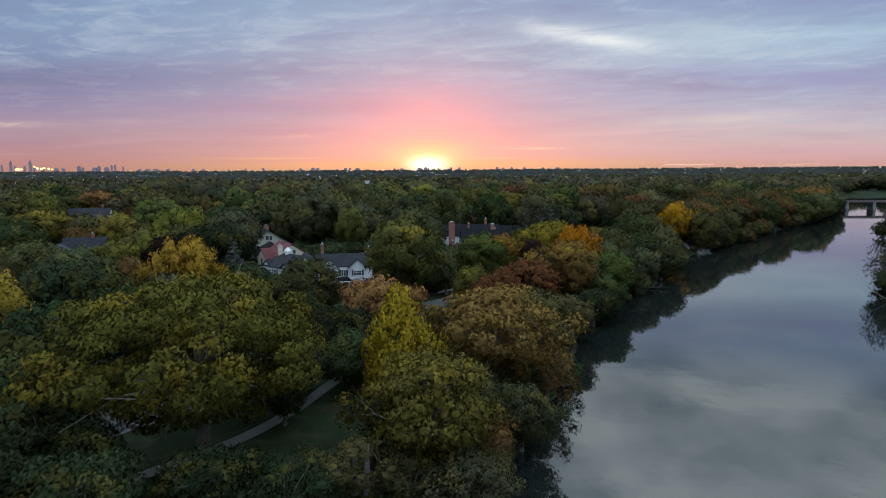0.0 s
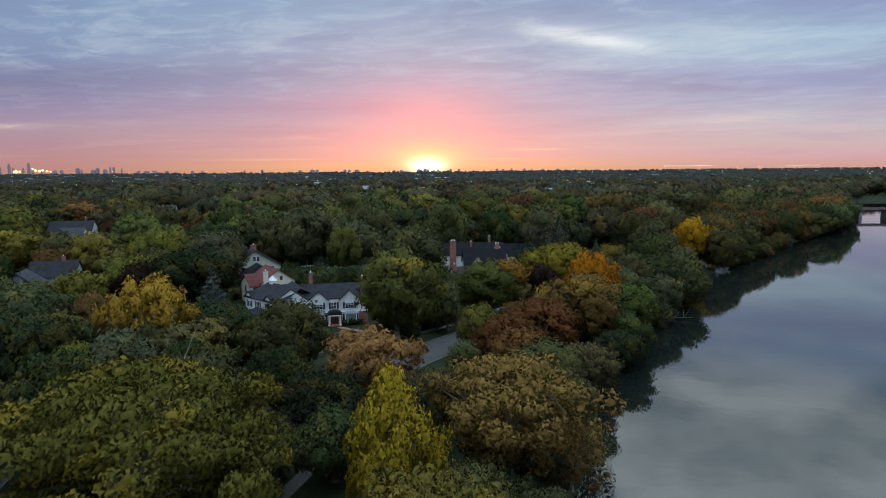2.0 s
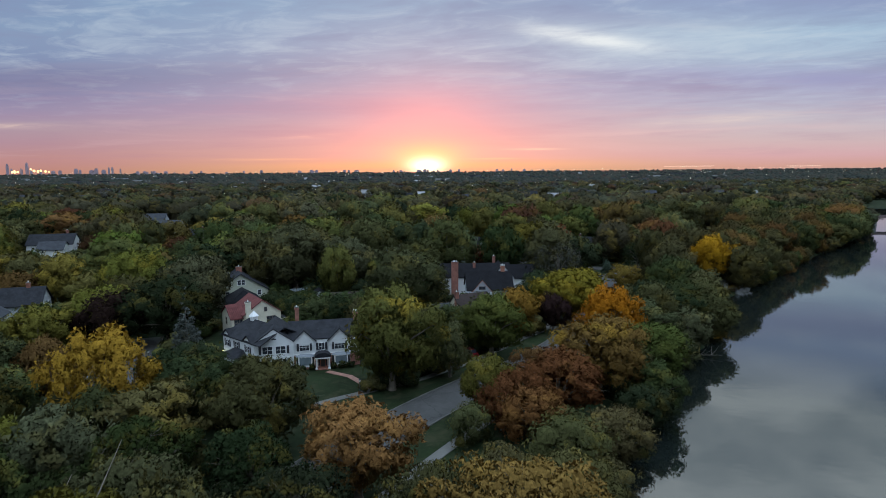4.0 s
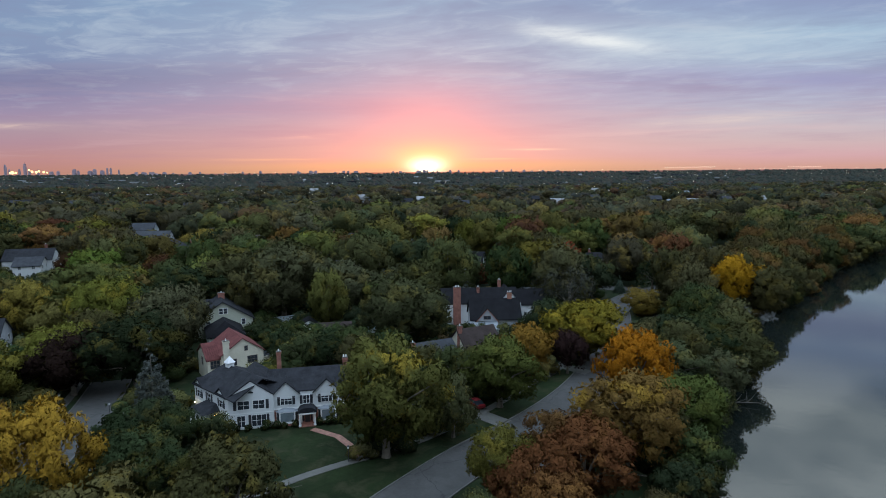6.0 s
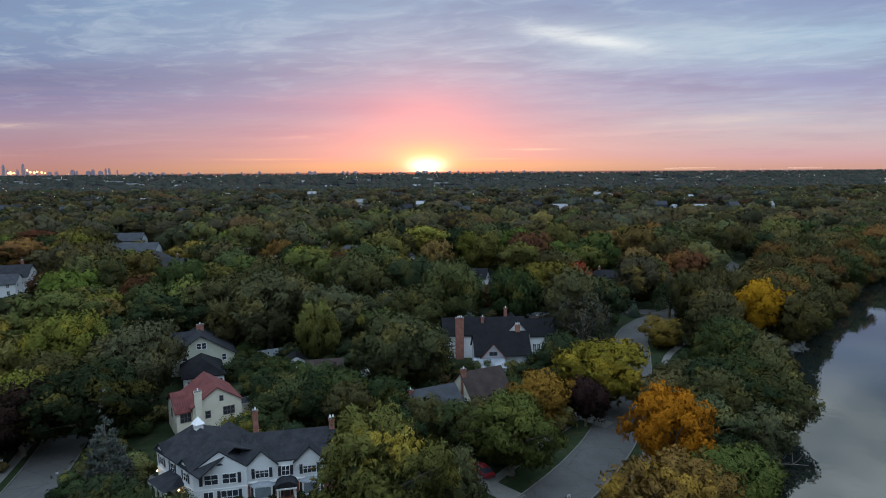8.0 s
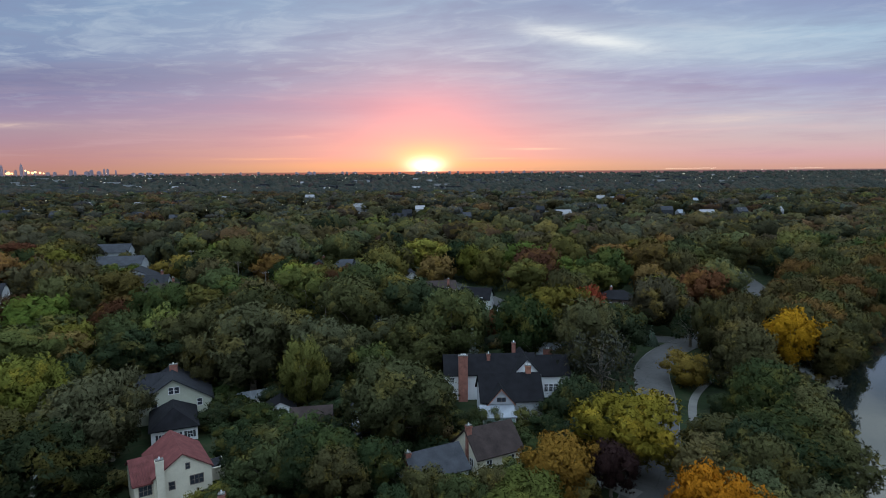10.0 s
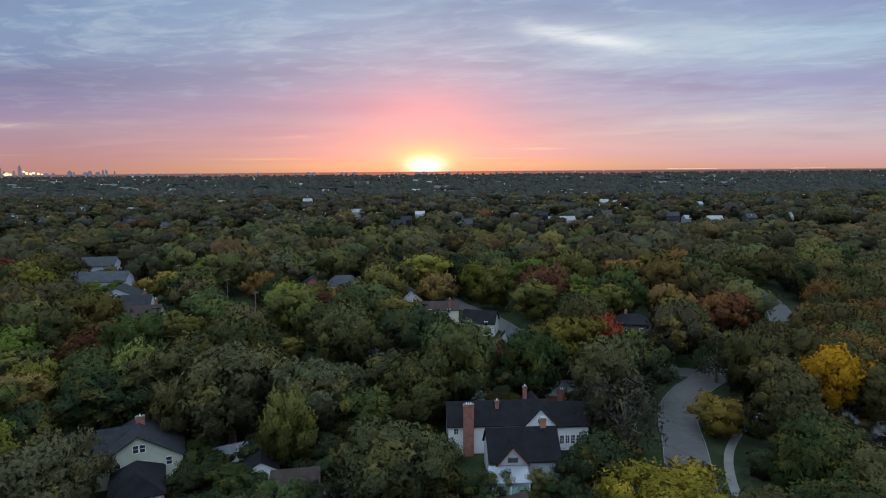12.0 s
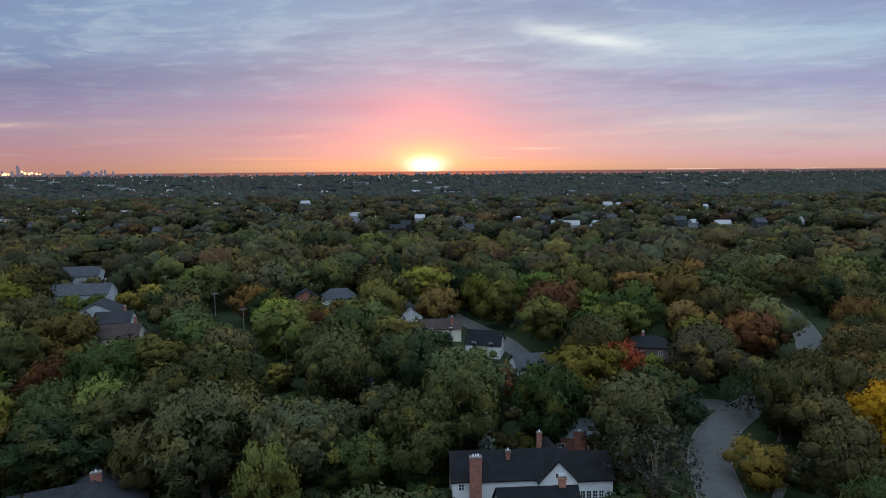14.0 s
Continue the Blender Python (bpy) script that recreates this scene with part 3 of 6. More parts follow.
def tree_parts(seed, H, R, clumps, cards, size, form="round", core=0.72, ball=1, lump=1.0, rough=0.2):
    """Meshes of a trunk with limbs and of a crown, for a tree of height H and crown radius R."""
    rng = np.random.default_rng(seed)
    centres, radii = [], []
    low = {"round": 0.14, "spread": 0.24, "tall": 0.12, "sparse": 0.25, "bush": 0.02, "cone": 0.06}[form]
    zc, b = H * (low + 1) / 2, H * (1 - low) / 2
    lobes = rng.uniform(0, math.tau, 4)
    for k in range(clumps):
        u = 1 - 2 * (k + 0.5) / clumps
        a = k * 2.39996 + rng.uniform(-0.5, 0.5)
        depth = rng.uniform(0.58, 0.94) if k % 6 else rng.uniform(0.2, 0.5)
        wob = 1 + 0.2 * math.sin(2 * a + lobes[0]) + 0.18 * math.sin(3 * a + lobes[1]) + 0.15 * math.sin(5 * u + lobes[2])
        w = math.sqrt(max(0.05, 1 - u * u))
        if form == "tall":
            w *= 1 - 0.35 * u
        if form == "cone":
            w *= 0.9 - 0.62 * u
        if form == "spread":
            w = w ** 0.75
        centres.append((math.cos(a) * w * R * depth * wob, math.sin(a) * w * R * depth * wob, zc + u * b * (0.5 + 0.42 * depth)))
        radii.append(R * rng.uniform(0.75, 1.25) * lump * 1.9 / math.sqrt(clumps))
    bm = bmesh.new()
    girth = 0.022 * H + 0.025 * R
    fork = H * (low + 0.12)
    limb(bm, (0, 0, -0.6), (0, 0, H * 0.04), girth * 1.5, girth, 8)
    limb(bm, (0, 0, H * 0.04), (0.1, 0, fork), girth, girth * 0.75, 8)
    limb(bm, (0.1, 0, fork), (0.0, 0.1, zc + b * 0.5), girth * 0.7, girth * 0.15)
    for k in range(0, clumps, max(1, clumps // (24 if clumps > 80 else 10))):
        q = Vector(centres[k])
        knee = Vector((q.x * 0.45, q.y * 0.45, fork + (q.z - fork) * 0.6))
        start = Vector((0.05, 0.03, fork * rng.uniform(0.85, 1.15)))
        limb(bm, start, knee, girth * 0.42, girth * 0.25, 5)
        limb(bm, knee, q, girth * 0.25, girth * 0.07, 5)
        for _ in range(2):
            tip = q + Vector(rng.normal(size=3).tolist()) * R * 0.16
            limb(bm, q.lerp(knee, 0.3), tip, girth * 0.1, girth * 0.03, 3)
    wood = bpy.data.meshes.new("trunk")
    bm.to_mesh(wood)
    bm.free()
    wood.materials.append(BARK)
    return wood, leaf_arrays(centres, radii, cards, size, rng, core, 0.5, 0.6 if form == "spread" else 1.12, ball=ball, rough=rough)


def conifer_parts(seed, H, R, cards, size):
    rng = np.random.default_rng(seed)
    centres, radii = [], []
    for k in range(15):
        z = H * (0.06 + 0.92 * k / 14)
        w = R * (1 - k / 14.5)
        n = max(1, int(7 * (1 - k / 15)))
        for j in range(n):
            a = j * math.tau / n + k
            centres.append((math.cos(a) * w * 0.68, math.sin(a) * w * 0.68, z))
            radii.append(max(0.22, w * 0.42))
    bm = bmesh.new()
    limb(bm, (0, 0, -0.5), (0, 0, H * 0.75), 0.22, 0.03, 7)
    wood = bpy.data.meshes.new("trunk")
    bm.to_mesh(wood)
    bm.free()
    wood.materials.append(BARK)
    return wood, leaf_arrays(centres, radii, cards, size, rng, 0.5, 0.3, 0.5, ball=0, rough=0.5)


COLOURS = {
    "bronze": (0.150, 0.083, 0.016), "copper": (0.170, 0.092, 0.033),
    "green": (0.036, 0.047, 0.018), "dark green": (0.023, 0.032, 0.015), "olive green": (0.053, 0.054, 0.022), "yellow-green": (0.098, 0.092, 0.020),
    "yellow": (0.155, 0.126, 0.019), "golden": (0.38, 0.195, 0.013), "orange": (0.34, 0.128, 0.012), "orange-brown": (0.105, 0.062, 0.022),
    "rust-brown": (0.067, 0.032, 0.016), "red": (0.160, 0.034, 0.018), "grey-green": (0.057, 0.060, 0.029), "grey": (0.054, 0.054, 0.044),
    "tan": (0.160, 0.096, 0.030), "russet": (0.105, 0.044, 0.017), "bright yellow": (0.20, 0.130, 0.011), "amber": (0.215, 0.120, 0.017), "dark maroon": (0.023, 0.014, 0.012),
    # the greyed green of the far woods carries the haze in its colour
    "old gold": (0.120, 0.088, 0.020), "brown-green": (0.060, 0.054, 0.023), "haze green": (0.050, 0.058, 0.046), "pale green": (0.080, 0.090, 0.037), "bright green": (0.064, 0.079, 0.020), "blue-green": (0.086, 0.106, 0.088), "olive-yellow": (0.076, 0.071, 0.021)}
PROTO = {}


def proto(level, form, i, parts, H, R):
    wood, (verts, tris, normals) = parts
    PROTO[level, form, i] = (wood, mesh_from("crown", verts, tris, [LEAF_NEAR if level == "close" else LEAF], normals), H, R, verts, tris, normals)


# near: seen from within 100 m; middle: to 200 m; mass: the joined woods behind; lite: woods farther still
for i, form in enumerate(("round", "tall", "round", "sparse", "bush", "round", "cone")):
    n = dict(round=(70, 4700, 0.26), tall=(56, 4000, 0.25), sparse=(40, 2600, 0.24), bush=(24, 2600, 0.27), cone=(46, 4600, 0.26))[form]
    proto("near", form, i, tree_parts(10 + i, 14.0, 6.0, *n, form=form, core=0.0 if form == "sparse" else 0.72, ball=0), 14.0, 6.0)
for i, form in enumerate(("round", "tall", "round", "bush", "cone")):
    n = dict(round=(130, 16000, 0.14), tall=(90, 13000, 0.13), bush=(44, 7000, 0.14), cone=(110, 14000, 0.14))[form]
    proto("close", form, i, tree_parts(30 + i, 14.0, 6.0, *n, form=form, core=0.42, ball=0, lump=0.9), 14.0, 6.0)
proto("close", "spread", 9, tree_parts(19, 18.0, 12.0, 200, 56000, 0.14, form="spread", core=0.36, ball=0, lump=0.85), 18.0, 12.0)
for i, form in enumerate(("round", "round", "round", "tall", "round", "spread", "sparse", "bush")):
    n = dict(round=(44, 3600, 0.30), spread=(44, 3600, 0.30), tall=(36, 3000, 0.29), sparse=(34, 1500, 0.30), bush=(20, 1500, 0.36))[form]
    proto("middle", form, i, tree_parts(40 + i, 14.0, 6.0, *n, form=form, core=0.0 if form == "sparse" else 0.78, ball=0), 14.0, 6.0)
for i in range(8):
    proto("mass", "round", i, tree_parts(60 + i, 14.0, 6.0, 34, 1500, 0.38, form=("round", "round", "spread", "tall")[i % 4], core=0.82, ball=0), 14.0, 6.0)
for i in range(8):
    proto("lite", "round", i, tree_parts(80 + i, 14.0, 6.0, 15, 100, 0.8, form=("round", "round", "spread", "tall")[i % 4], core=0.9, ball=0), 14.0, 6.0)
for i in range(4):
    proto("shrub", "round", i, tree_parts(90 + i, 14.0, 6.0, 5, 50, 0.9, form="bush", core=0.9, ball=0), 14.0, 6.0)
proto("near", "conifer", 0, conifer_parts(71, 14.0, 3.0, 6500, 0.2), 14.0, 3.0)
PLACED = []
tree_rng = np.random.default_rng(5)


def tree(x, y, H, R, colour, form="round", level="", name="tree", label="", group="", turn=0.25):
    level = level or ("near" if form in ("conifer", "sparse") else "close" if y < 98 and x > -45 else "near" if y < 160 else "middle")
    keys = [k for k in PROTO if k[0] == level and k[1] == form] or [k for k in PROTO if k[0] == level and k[1] == "round"]
    wood, leaf, h0, r0, *_ = PROTO[keys[int(tree_rng.integers(len(keys)))]]
    z = float(land(x, y))
    what = {"sparse": "thin open crown of few leaves", "bush": "low bushy crown", "cone": "pointed leafy crown", "tall": "narrow upright crown", "spread": "broad spreading crown"}.get(form, "full rounded crown")
    top = thing(name, pose(x, y, z, 0, 0, float(tree_rng.uniform(0, 360))) @ Matrix.Diagonal((R / r0, R / r0, H / h0, 1)),
                label or f"{colour} autumn tree with a {what}", "tree", group)
    t, c = new("trunk", wood), new("crown", leaf)
    t.parent = c.parent = top
    j = 1 + tree_rng.uniform(-0.07, 0.07, 3)
    c.color = (*(np.array(COLOURS[colour]) * j * tree_rng.uniform(0.75, 1.25)).tolist(), turn)
    PLACED.append((x, y, R))
    return top


MASS = []


def mass_tree(x, y, H, R, colour):
    MASS.append((x, y, H, R, colour))
    PLACED.append((x, y, R))


def plant_mass(name, label, rows, level):
    """All the trees of the rows in one mesh, each with its own colour; lite ones are greyed as by haze."""
    rng = np.random.default_rng(8)
    keys = [k for k in PROTO if k[0] == level]
    vs, ts, ns, tints, base = [], [], [], [], 0
    height = land([r[0] for r in rows], [r[1] for r in rows])
    for (x, y, H, R, colour), z in zip(rows, height):
        _, _, h0, r0, v, t, nv = PROTO[keys[int(rng.integers(len(keys)))]]
        a = rng.uniform(0, math.tau)
        w = v * (R / r0, R / r0, H / h0)
        w = np.stack([w[:, 0] * math.cos(a) - w[:, 1] * math.sin(a) + x, w[:, 0] * math.sin(a) + w[:, 1] * math.cos(a) + y, w[:, 2] + z], -1)
        k = nv / (R / r0, R / r0, H / h0)
        k = np.stack([k[:, 0] * math.cos(a) - k[:, 1] * math.sin(a), k[:, 0] * math.sin(a) + k[:, 1] * math.cos(a), k[:, 2]], -1)
        ns.append(k / np.linalg.norm(k, axis=1)[:, None])
        vs.append(w)
        ts.append(t + base)
        base += len(v)
        own = np.array(COLOURS[colour])
        # lite crowns are mixed with a dull grey-brown that stands for distant haze
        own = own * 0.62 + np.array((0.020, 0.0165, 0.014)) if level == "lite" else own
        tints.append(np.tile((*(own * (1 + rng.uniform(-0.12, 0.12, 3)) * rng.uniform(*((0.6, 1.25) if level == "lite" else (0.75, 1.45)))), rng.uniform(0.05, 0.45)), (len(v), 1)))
    me = mesh_from(name, np.concatenate(vs), np.concatenate(ts), [LEAF_MASS], np.concatenate(ns), tint=np.concatenate(tints))
    tagged(new(name, me), label, "woods", kind="stuff")


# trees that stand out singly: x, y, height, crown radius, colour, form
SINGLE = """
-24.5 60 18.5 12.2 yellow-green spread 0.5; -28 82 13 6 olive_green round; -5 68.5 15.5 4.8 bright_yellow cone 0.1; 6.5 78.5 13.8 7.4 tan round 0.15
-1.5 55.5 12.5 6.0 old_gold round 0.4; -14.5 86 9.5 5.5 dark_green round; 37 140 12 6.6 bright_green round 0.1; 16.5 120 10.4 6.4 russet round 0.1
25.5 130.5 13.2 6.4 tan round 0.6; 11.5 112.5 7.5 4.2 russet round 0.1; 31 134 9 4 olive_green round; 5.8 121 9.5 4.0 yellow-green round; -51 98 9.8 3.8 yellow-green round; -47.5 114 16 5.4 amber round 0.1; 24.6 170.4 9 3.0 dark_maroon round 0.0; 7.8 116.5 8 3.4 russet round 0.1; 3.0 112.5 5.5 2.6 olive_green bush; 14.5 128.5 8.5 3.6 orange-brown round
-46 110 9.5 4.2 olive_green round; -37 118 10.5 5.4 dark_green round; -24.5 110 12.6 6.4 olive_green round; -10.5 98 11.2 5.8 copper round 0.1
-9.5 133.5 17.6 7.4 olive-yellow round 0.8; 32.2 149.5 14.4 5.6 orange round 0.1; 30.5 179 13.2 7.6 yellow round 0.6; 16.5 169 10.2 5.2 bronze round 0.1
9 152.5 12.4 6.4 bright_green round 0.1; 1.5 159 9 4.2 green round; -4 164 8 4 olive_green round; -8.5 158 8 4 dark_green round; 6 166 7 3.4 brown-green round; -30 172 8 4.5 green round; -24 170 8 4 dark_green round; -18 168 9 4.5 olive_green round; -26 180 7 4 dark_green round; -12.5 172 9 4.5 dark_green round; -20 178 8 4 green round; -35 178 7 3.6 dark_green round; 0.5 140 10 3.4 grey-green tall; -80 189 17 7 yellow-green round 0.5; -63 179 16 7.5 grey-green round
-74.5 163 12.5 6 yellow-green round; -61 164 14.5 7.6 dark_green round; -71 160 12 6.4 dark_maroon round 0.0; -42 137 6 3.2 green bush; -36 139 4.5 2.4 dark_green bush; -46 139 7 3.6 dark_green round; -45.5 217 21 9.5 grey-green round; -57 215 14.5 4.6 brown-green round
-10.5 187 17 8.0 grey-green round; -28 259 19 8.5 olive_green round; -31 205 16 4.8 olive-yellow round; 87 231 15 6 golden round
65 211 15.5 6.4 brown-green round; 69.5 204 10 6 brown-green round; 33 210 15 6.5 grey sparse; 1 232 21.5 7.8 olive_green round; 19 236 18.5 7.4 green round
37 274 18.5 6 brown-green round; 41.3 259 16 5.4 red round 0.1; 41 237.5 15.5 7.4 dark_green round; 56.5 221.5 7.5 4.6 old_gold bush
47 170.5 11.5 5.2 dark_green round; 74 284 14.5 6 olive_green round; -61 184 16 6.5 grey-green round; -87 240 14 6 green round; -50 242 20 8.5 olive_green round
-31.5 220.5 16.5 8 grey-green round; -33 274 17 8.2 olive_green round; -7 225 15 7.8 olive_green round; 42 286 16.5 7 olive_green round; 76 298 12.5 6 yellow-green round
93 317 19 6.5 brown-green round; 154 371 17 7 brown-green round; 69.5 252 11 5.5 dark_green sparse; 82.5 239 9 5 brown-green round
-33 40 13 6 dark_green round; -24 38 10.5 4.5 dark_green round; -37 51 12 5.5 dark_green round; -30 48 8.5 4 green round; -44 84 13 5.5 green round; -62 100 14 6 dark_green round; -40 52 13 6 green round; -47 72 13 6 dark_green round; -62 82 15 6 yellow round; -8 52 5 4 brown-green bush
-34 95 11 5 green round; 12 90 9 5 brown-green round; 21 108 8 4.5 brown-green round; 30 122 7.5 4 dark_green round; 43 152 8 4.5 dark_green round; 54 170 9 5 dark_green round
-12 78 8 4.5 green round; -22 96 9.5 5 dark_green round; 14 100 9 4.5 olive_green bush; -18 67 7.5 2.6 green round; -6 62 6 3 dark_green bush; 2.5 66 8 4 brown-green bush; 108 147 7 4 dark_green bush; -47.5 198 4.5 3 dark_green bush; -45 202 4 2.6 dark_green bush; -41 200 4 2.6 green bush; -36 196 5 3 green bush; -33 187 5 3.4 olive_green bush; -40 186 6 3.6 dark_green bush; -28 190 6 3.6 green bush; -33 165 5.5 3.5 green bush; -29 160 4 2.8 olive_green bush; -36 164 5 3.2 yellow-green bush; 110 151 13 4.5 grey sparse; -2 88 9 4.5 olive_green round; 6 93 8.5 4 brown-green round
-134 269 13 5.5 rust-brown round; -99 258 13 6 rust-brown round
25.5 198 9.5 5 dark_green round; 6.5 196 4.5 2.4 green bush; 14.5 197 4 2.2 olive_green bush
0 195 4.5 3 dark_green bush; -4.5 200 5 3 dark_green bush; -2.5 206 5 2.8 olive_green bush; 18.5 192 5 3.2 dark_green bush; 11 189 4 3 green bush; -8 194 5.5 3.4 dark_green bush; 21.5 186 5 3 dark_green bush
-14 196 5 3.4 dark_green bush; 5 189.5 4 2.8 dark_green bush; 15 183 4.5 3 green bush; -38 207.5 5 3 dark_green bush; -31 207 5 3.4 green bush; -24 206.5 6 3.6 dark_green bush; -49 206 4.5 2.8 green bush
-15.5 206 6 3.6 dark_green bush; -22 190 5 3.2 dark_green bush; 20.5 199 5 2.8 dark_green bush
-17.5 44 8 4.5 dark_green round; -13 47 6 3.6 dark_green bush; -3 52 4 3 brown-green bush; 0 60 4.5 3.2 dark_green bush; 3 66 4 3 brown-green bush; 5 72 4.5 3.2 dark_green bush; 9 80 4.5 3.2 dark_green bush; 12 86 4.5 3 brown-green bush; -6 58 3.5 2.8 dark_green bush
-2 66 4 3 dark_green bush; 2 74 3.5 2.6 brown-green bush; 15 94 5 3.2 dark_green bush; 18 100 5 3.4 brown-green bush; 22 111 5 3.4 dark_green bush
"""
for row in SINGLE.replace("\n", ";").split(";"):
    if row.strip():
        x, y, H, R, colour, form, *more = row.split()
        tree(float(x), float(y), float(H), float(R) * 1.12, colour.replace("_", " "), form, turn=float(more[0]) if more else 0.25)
for x, y, H, R in ((-50.5, 148.5, 15.5, 3.5), (5.6, 223.5, 13.5, 3.0), (59, 254, 6, 2.0)):
    tree(x, y, H, R, "blue-green", "conifer", name="spruce", label="blue-green spruce with a pointed layered crown")


# ---- houses ----
def turned(bm, m):
    bm.transform(m)
    return bm


def wall_and_roof(house, x0, x1, y0, y1, z0, eave, rise, along, wall_mat, roof_mat, over=0.4, thick=0.2, hip=0.0):
    """A storey block with a pitched roof whose ridge runs along x or y; hip draws in the ridge's ends."""
    if along == "x":
        ym, pts = (y0 + y1) / 2, [(x, y, z) for x in (x0, x1) for y, z in ((y0, z0), (y1, z0), (y0, eave), (y1, eave))]
        gable = [(x0 + hip, ym, eave + rise), (x1 - hip, ym, eave + rise)]
    else:
        xm, pts = (x0 + x1) / 2, [(x, y, z) for y in (y0, y1) for x, z in ((x0, z0), (x1, z0), (x0, eave), (x1, eave))]
        gable = [(xm, y0 + hip, eave + rise), (xm, y1 - hip, eave + rise)]
    part("wall", hull(bmesh.new(), pts + gable), wall_mat, house)
    bm = bmesh.new()
    if along == "x":
        half = (y1 - y0) / 2
        drop = rise * over / half
        a, b = x0 - over, x1 + over
        for ye in (y0 - over, y1 + over):
            low = [(a, ye, eave - drop), (b, ye, eave - drop)]
            top = [(a + hip, ym, eave + rise), (b - hip, ym, eave + rise)]
            hull(bm, [(p[0], p[1], p[2] + dz) for p in low + top for dz in (0.02, thick)])
        if hip:
            for xe, xr in ((a, a + hip), (b, b - hip)):
                tri = [(xe, y0 - over, eave - drop), (xe, y1 + over, eave - drop), (xr, ym, eave + rise)]
                hull(bm, [(p[0], p[1], p[2] + dz) for p in tri for dz in (0.02, thick)])
    else:
        half = (x1 - x0) / 2
        drop = rise * over / half
        a, b = y0 - over, y1 + over
        for xe in (x0 - over, x1 + over):
            low = [(xe, a, eave - drop), (xe, b, eave - drop)]
            top = [(xm, a + hip, eave + rise), (xm, b - hip, eave + rise)]
            hull(bm, [(p[0], p[1], p[2] + dz) for p in low + top for dz in (0.02, thick)])
        if hip:
            for ye, yr in ((a, a + hip), (b, b - hip)):
                tri = [(x0 - over, ye, eave - drop), (x1 + over, ye, eave - drop), (xm, yr, eave + rise)]
                hull(bm, [(p[0], p[1], p[2] + dz) for p in tri for dz in (0.02, thick)])
    part("roof", bm, roof_mat, house)


def window(house, x, y, z, turn, w, h, bars=(2, 2), shutters=False, frame_mat=None):
    """A sash window on a wall; turn 0 looks towards -y, 90 towards +x. (x, y, z) is the middle of its sill."""
    m = pose(x, y, z, 0, 0, turn)
    bm = bmesh.new()
    t = 0.09
    block(bm, -w / 2 - t, w / 2 + t, -0.07, 0.03, -t, 0)
    block(bm, -w / 2 - t, w / 2 + t, -0.07, 0.03, h, h + t)
    block(bm, -w / 2 - t, -w / 2, -0.07, 0.03, 0, h)
    block(bm, w / 2, w / 2 + t, -0.07, 0.03, 0, h)
    for i in range(1, bars[0]):
        c = -w / 2 + w * i / bars[0]
        block(bm, c - 0.035, c + 0.035, -0.05, 0.02, 0, h)
    for i in range(1, bars[1]):
        c = h * i / bars[1]
        block(bm, -w / 2, w / 2, -0.045, 0.015, c - 0.03, c + 0.03)
    win = part("window", turned(bm, m), frame_mat or TRIM, house)
    part("pane", turned(solid(-w / 2, w / 2, -0.03, 0.0, 0, h), m), GLASS, win)
    if shutters:
        for s in (-1, 1):
            a, b = sorted((s * (w / 2 + t + 0.02), s * (w / 2 + t + 0.46)))
            bm = solid(a, b, -0.06, 0.0, -0.06, h + 0.06)
            for k in range(5):
                zz = 0.05 + k * h / 5
                block(bm, a + 0.06, b - 0.06, -0.085, -0.055, zz, zz + h / 7)
            part("shutter", turned(bm, m), BLACK, house, "black louvred shutter")
    return win


def chimney(house, x, y, z0, z1, w, d, mat, pots=1):
    bm = solid(x - w / 2, x + w / 2, y - d / 2, y + d / 2, z0, z1)
    block(bm, x - w / 2 - 0.08, x + w / 2 + 0.08, y - d / 2 - 0.08, y + d / 2 + 0.08, z1 - 0.35, z1 - 0.1)
    c = part("chimney", bm, mat, house, "brick chimney stack")
    bm = solid(x - w / 2 - 0.05, x + w / 2 + 0.05, y - d / 2 - 0.05, y + d / 2 + 0.05, z1, z1 + 0.1)
    part("cap", bm, CONCRETE, c)
    for k in range(pots):
        bm = bmesh.new()
        px = x + (k - (pots - 1) / 2) * 0.42
        limb(bm, (px, y, z1 + 0.08), (px, y, z1 + 0.5), 0.14, 0.11, 8)
        part("chimney_pot", bm, TRIM, c)
    return c


KEEP_CLEAR = []
OPEN_YARDS = []          # houses with low planting in front, and their half widths


def simple_house(x, y, turn, w, d, eave, rise, along, wall_mat, roof_mat, label, stack=None, hip=0.0, wins=2):
    """A plain house with rows of windows on all sides."""
    h = thing("house", pose(x, y, 0, 0, 0, turn), label, "house", "neighbourhood houses")
    wall_and_roof(h, -w / 2, w / 2, -d / 2, d / 2, -0.4, eave, rise, along, wall_mat, roof_mat, hip=hip)
    for floor in range(2 if eave > 4 else 1):
        for side in (0, 90, 180, 270):
            length = w if side in (0, 180) else d
            for k in range(wins):
                s = (k + 0.5) / wins * length - length / 2
                p = {0: (s, -d / 2), 90: (w / 2, s), 180: (s, d / 2), 270: (-w / 2, s)}[side]
                window(h, p[0], p[1], 0.9 + floor * 2.75, side, 1.0, 1.35)
    if stack:
        chimney(h, stack[0], stack[1], 0, stack[2], 0.9, 0.7, BRICK)
    KEEP_CLEAR.append((x, y, max(w, d) * 0.62 + 1.5))
    OPEN_YARDS.append((x, y, max(w, d) * 0.5))
    return h


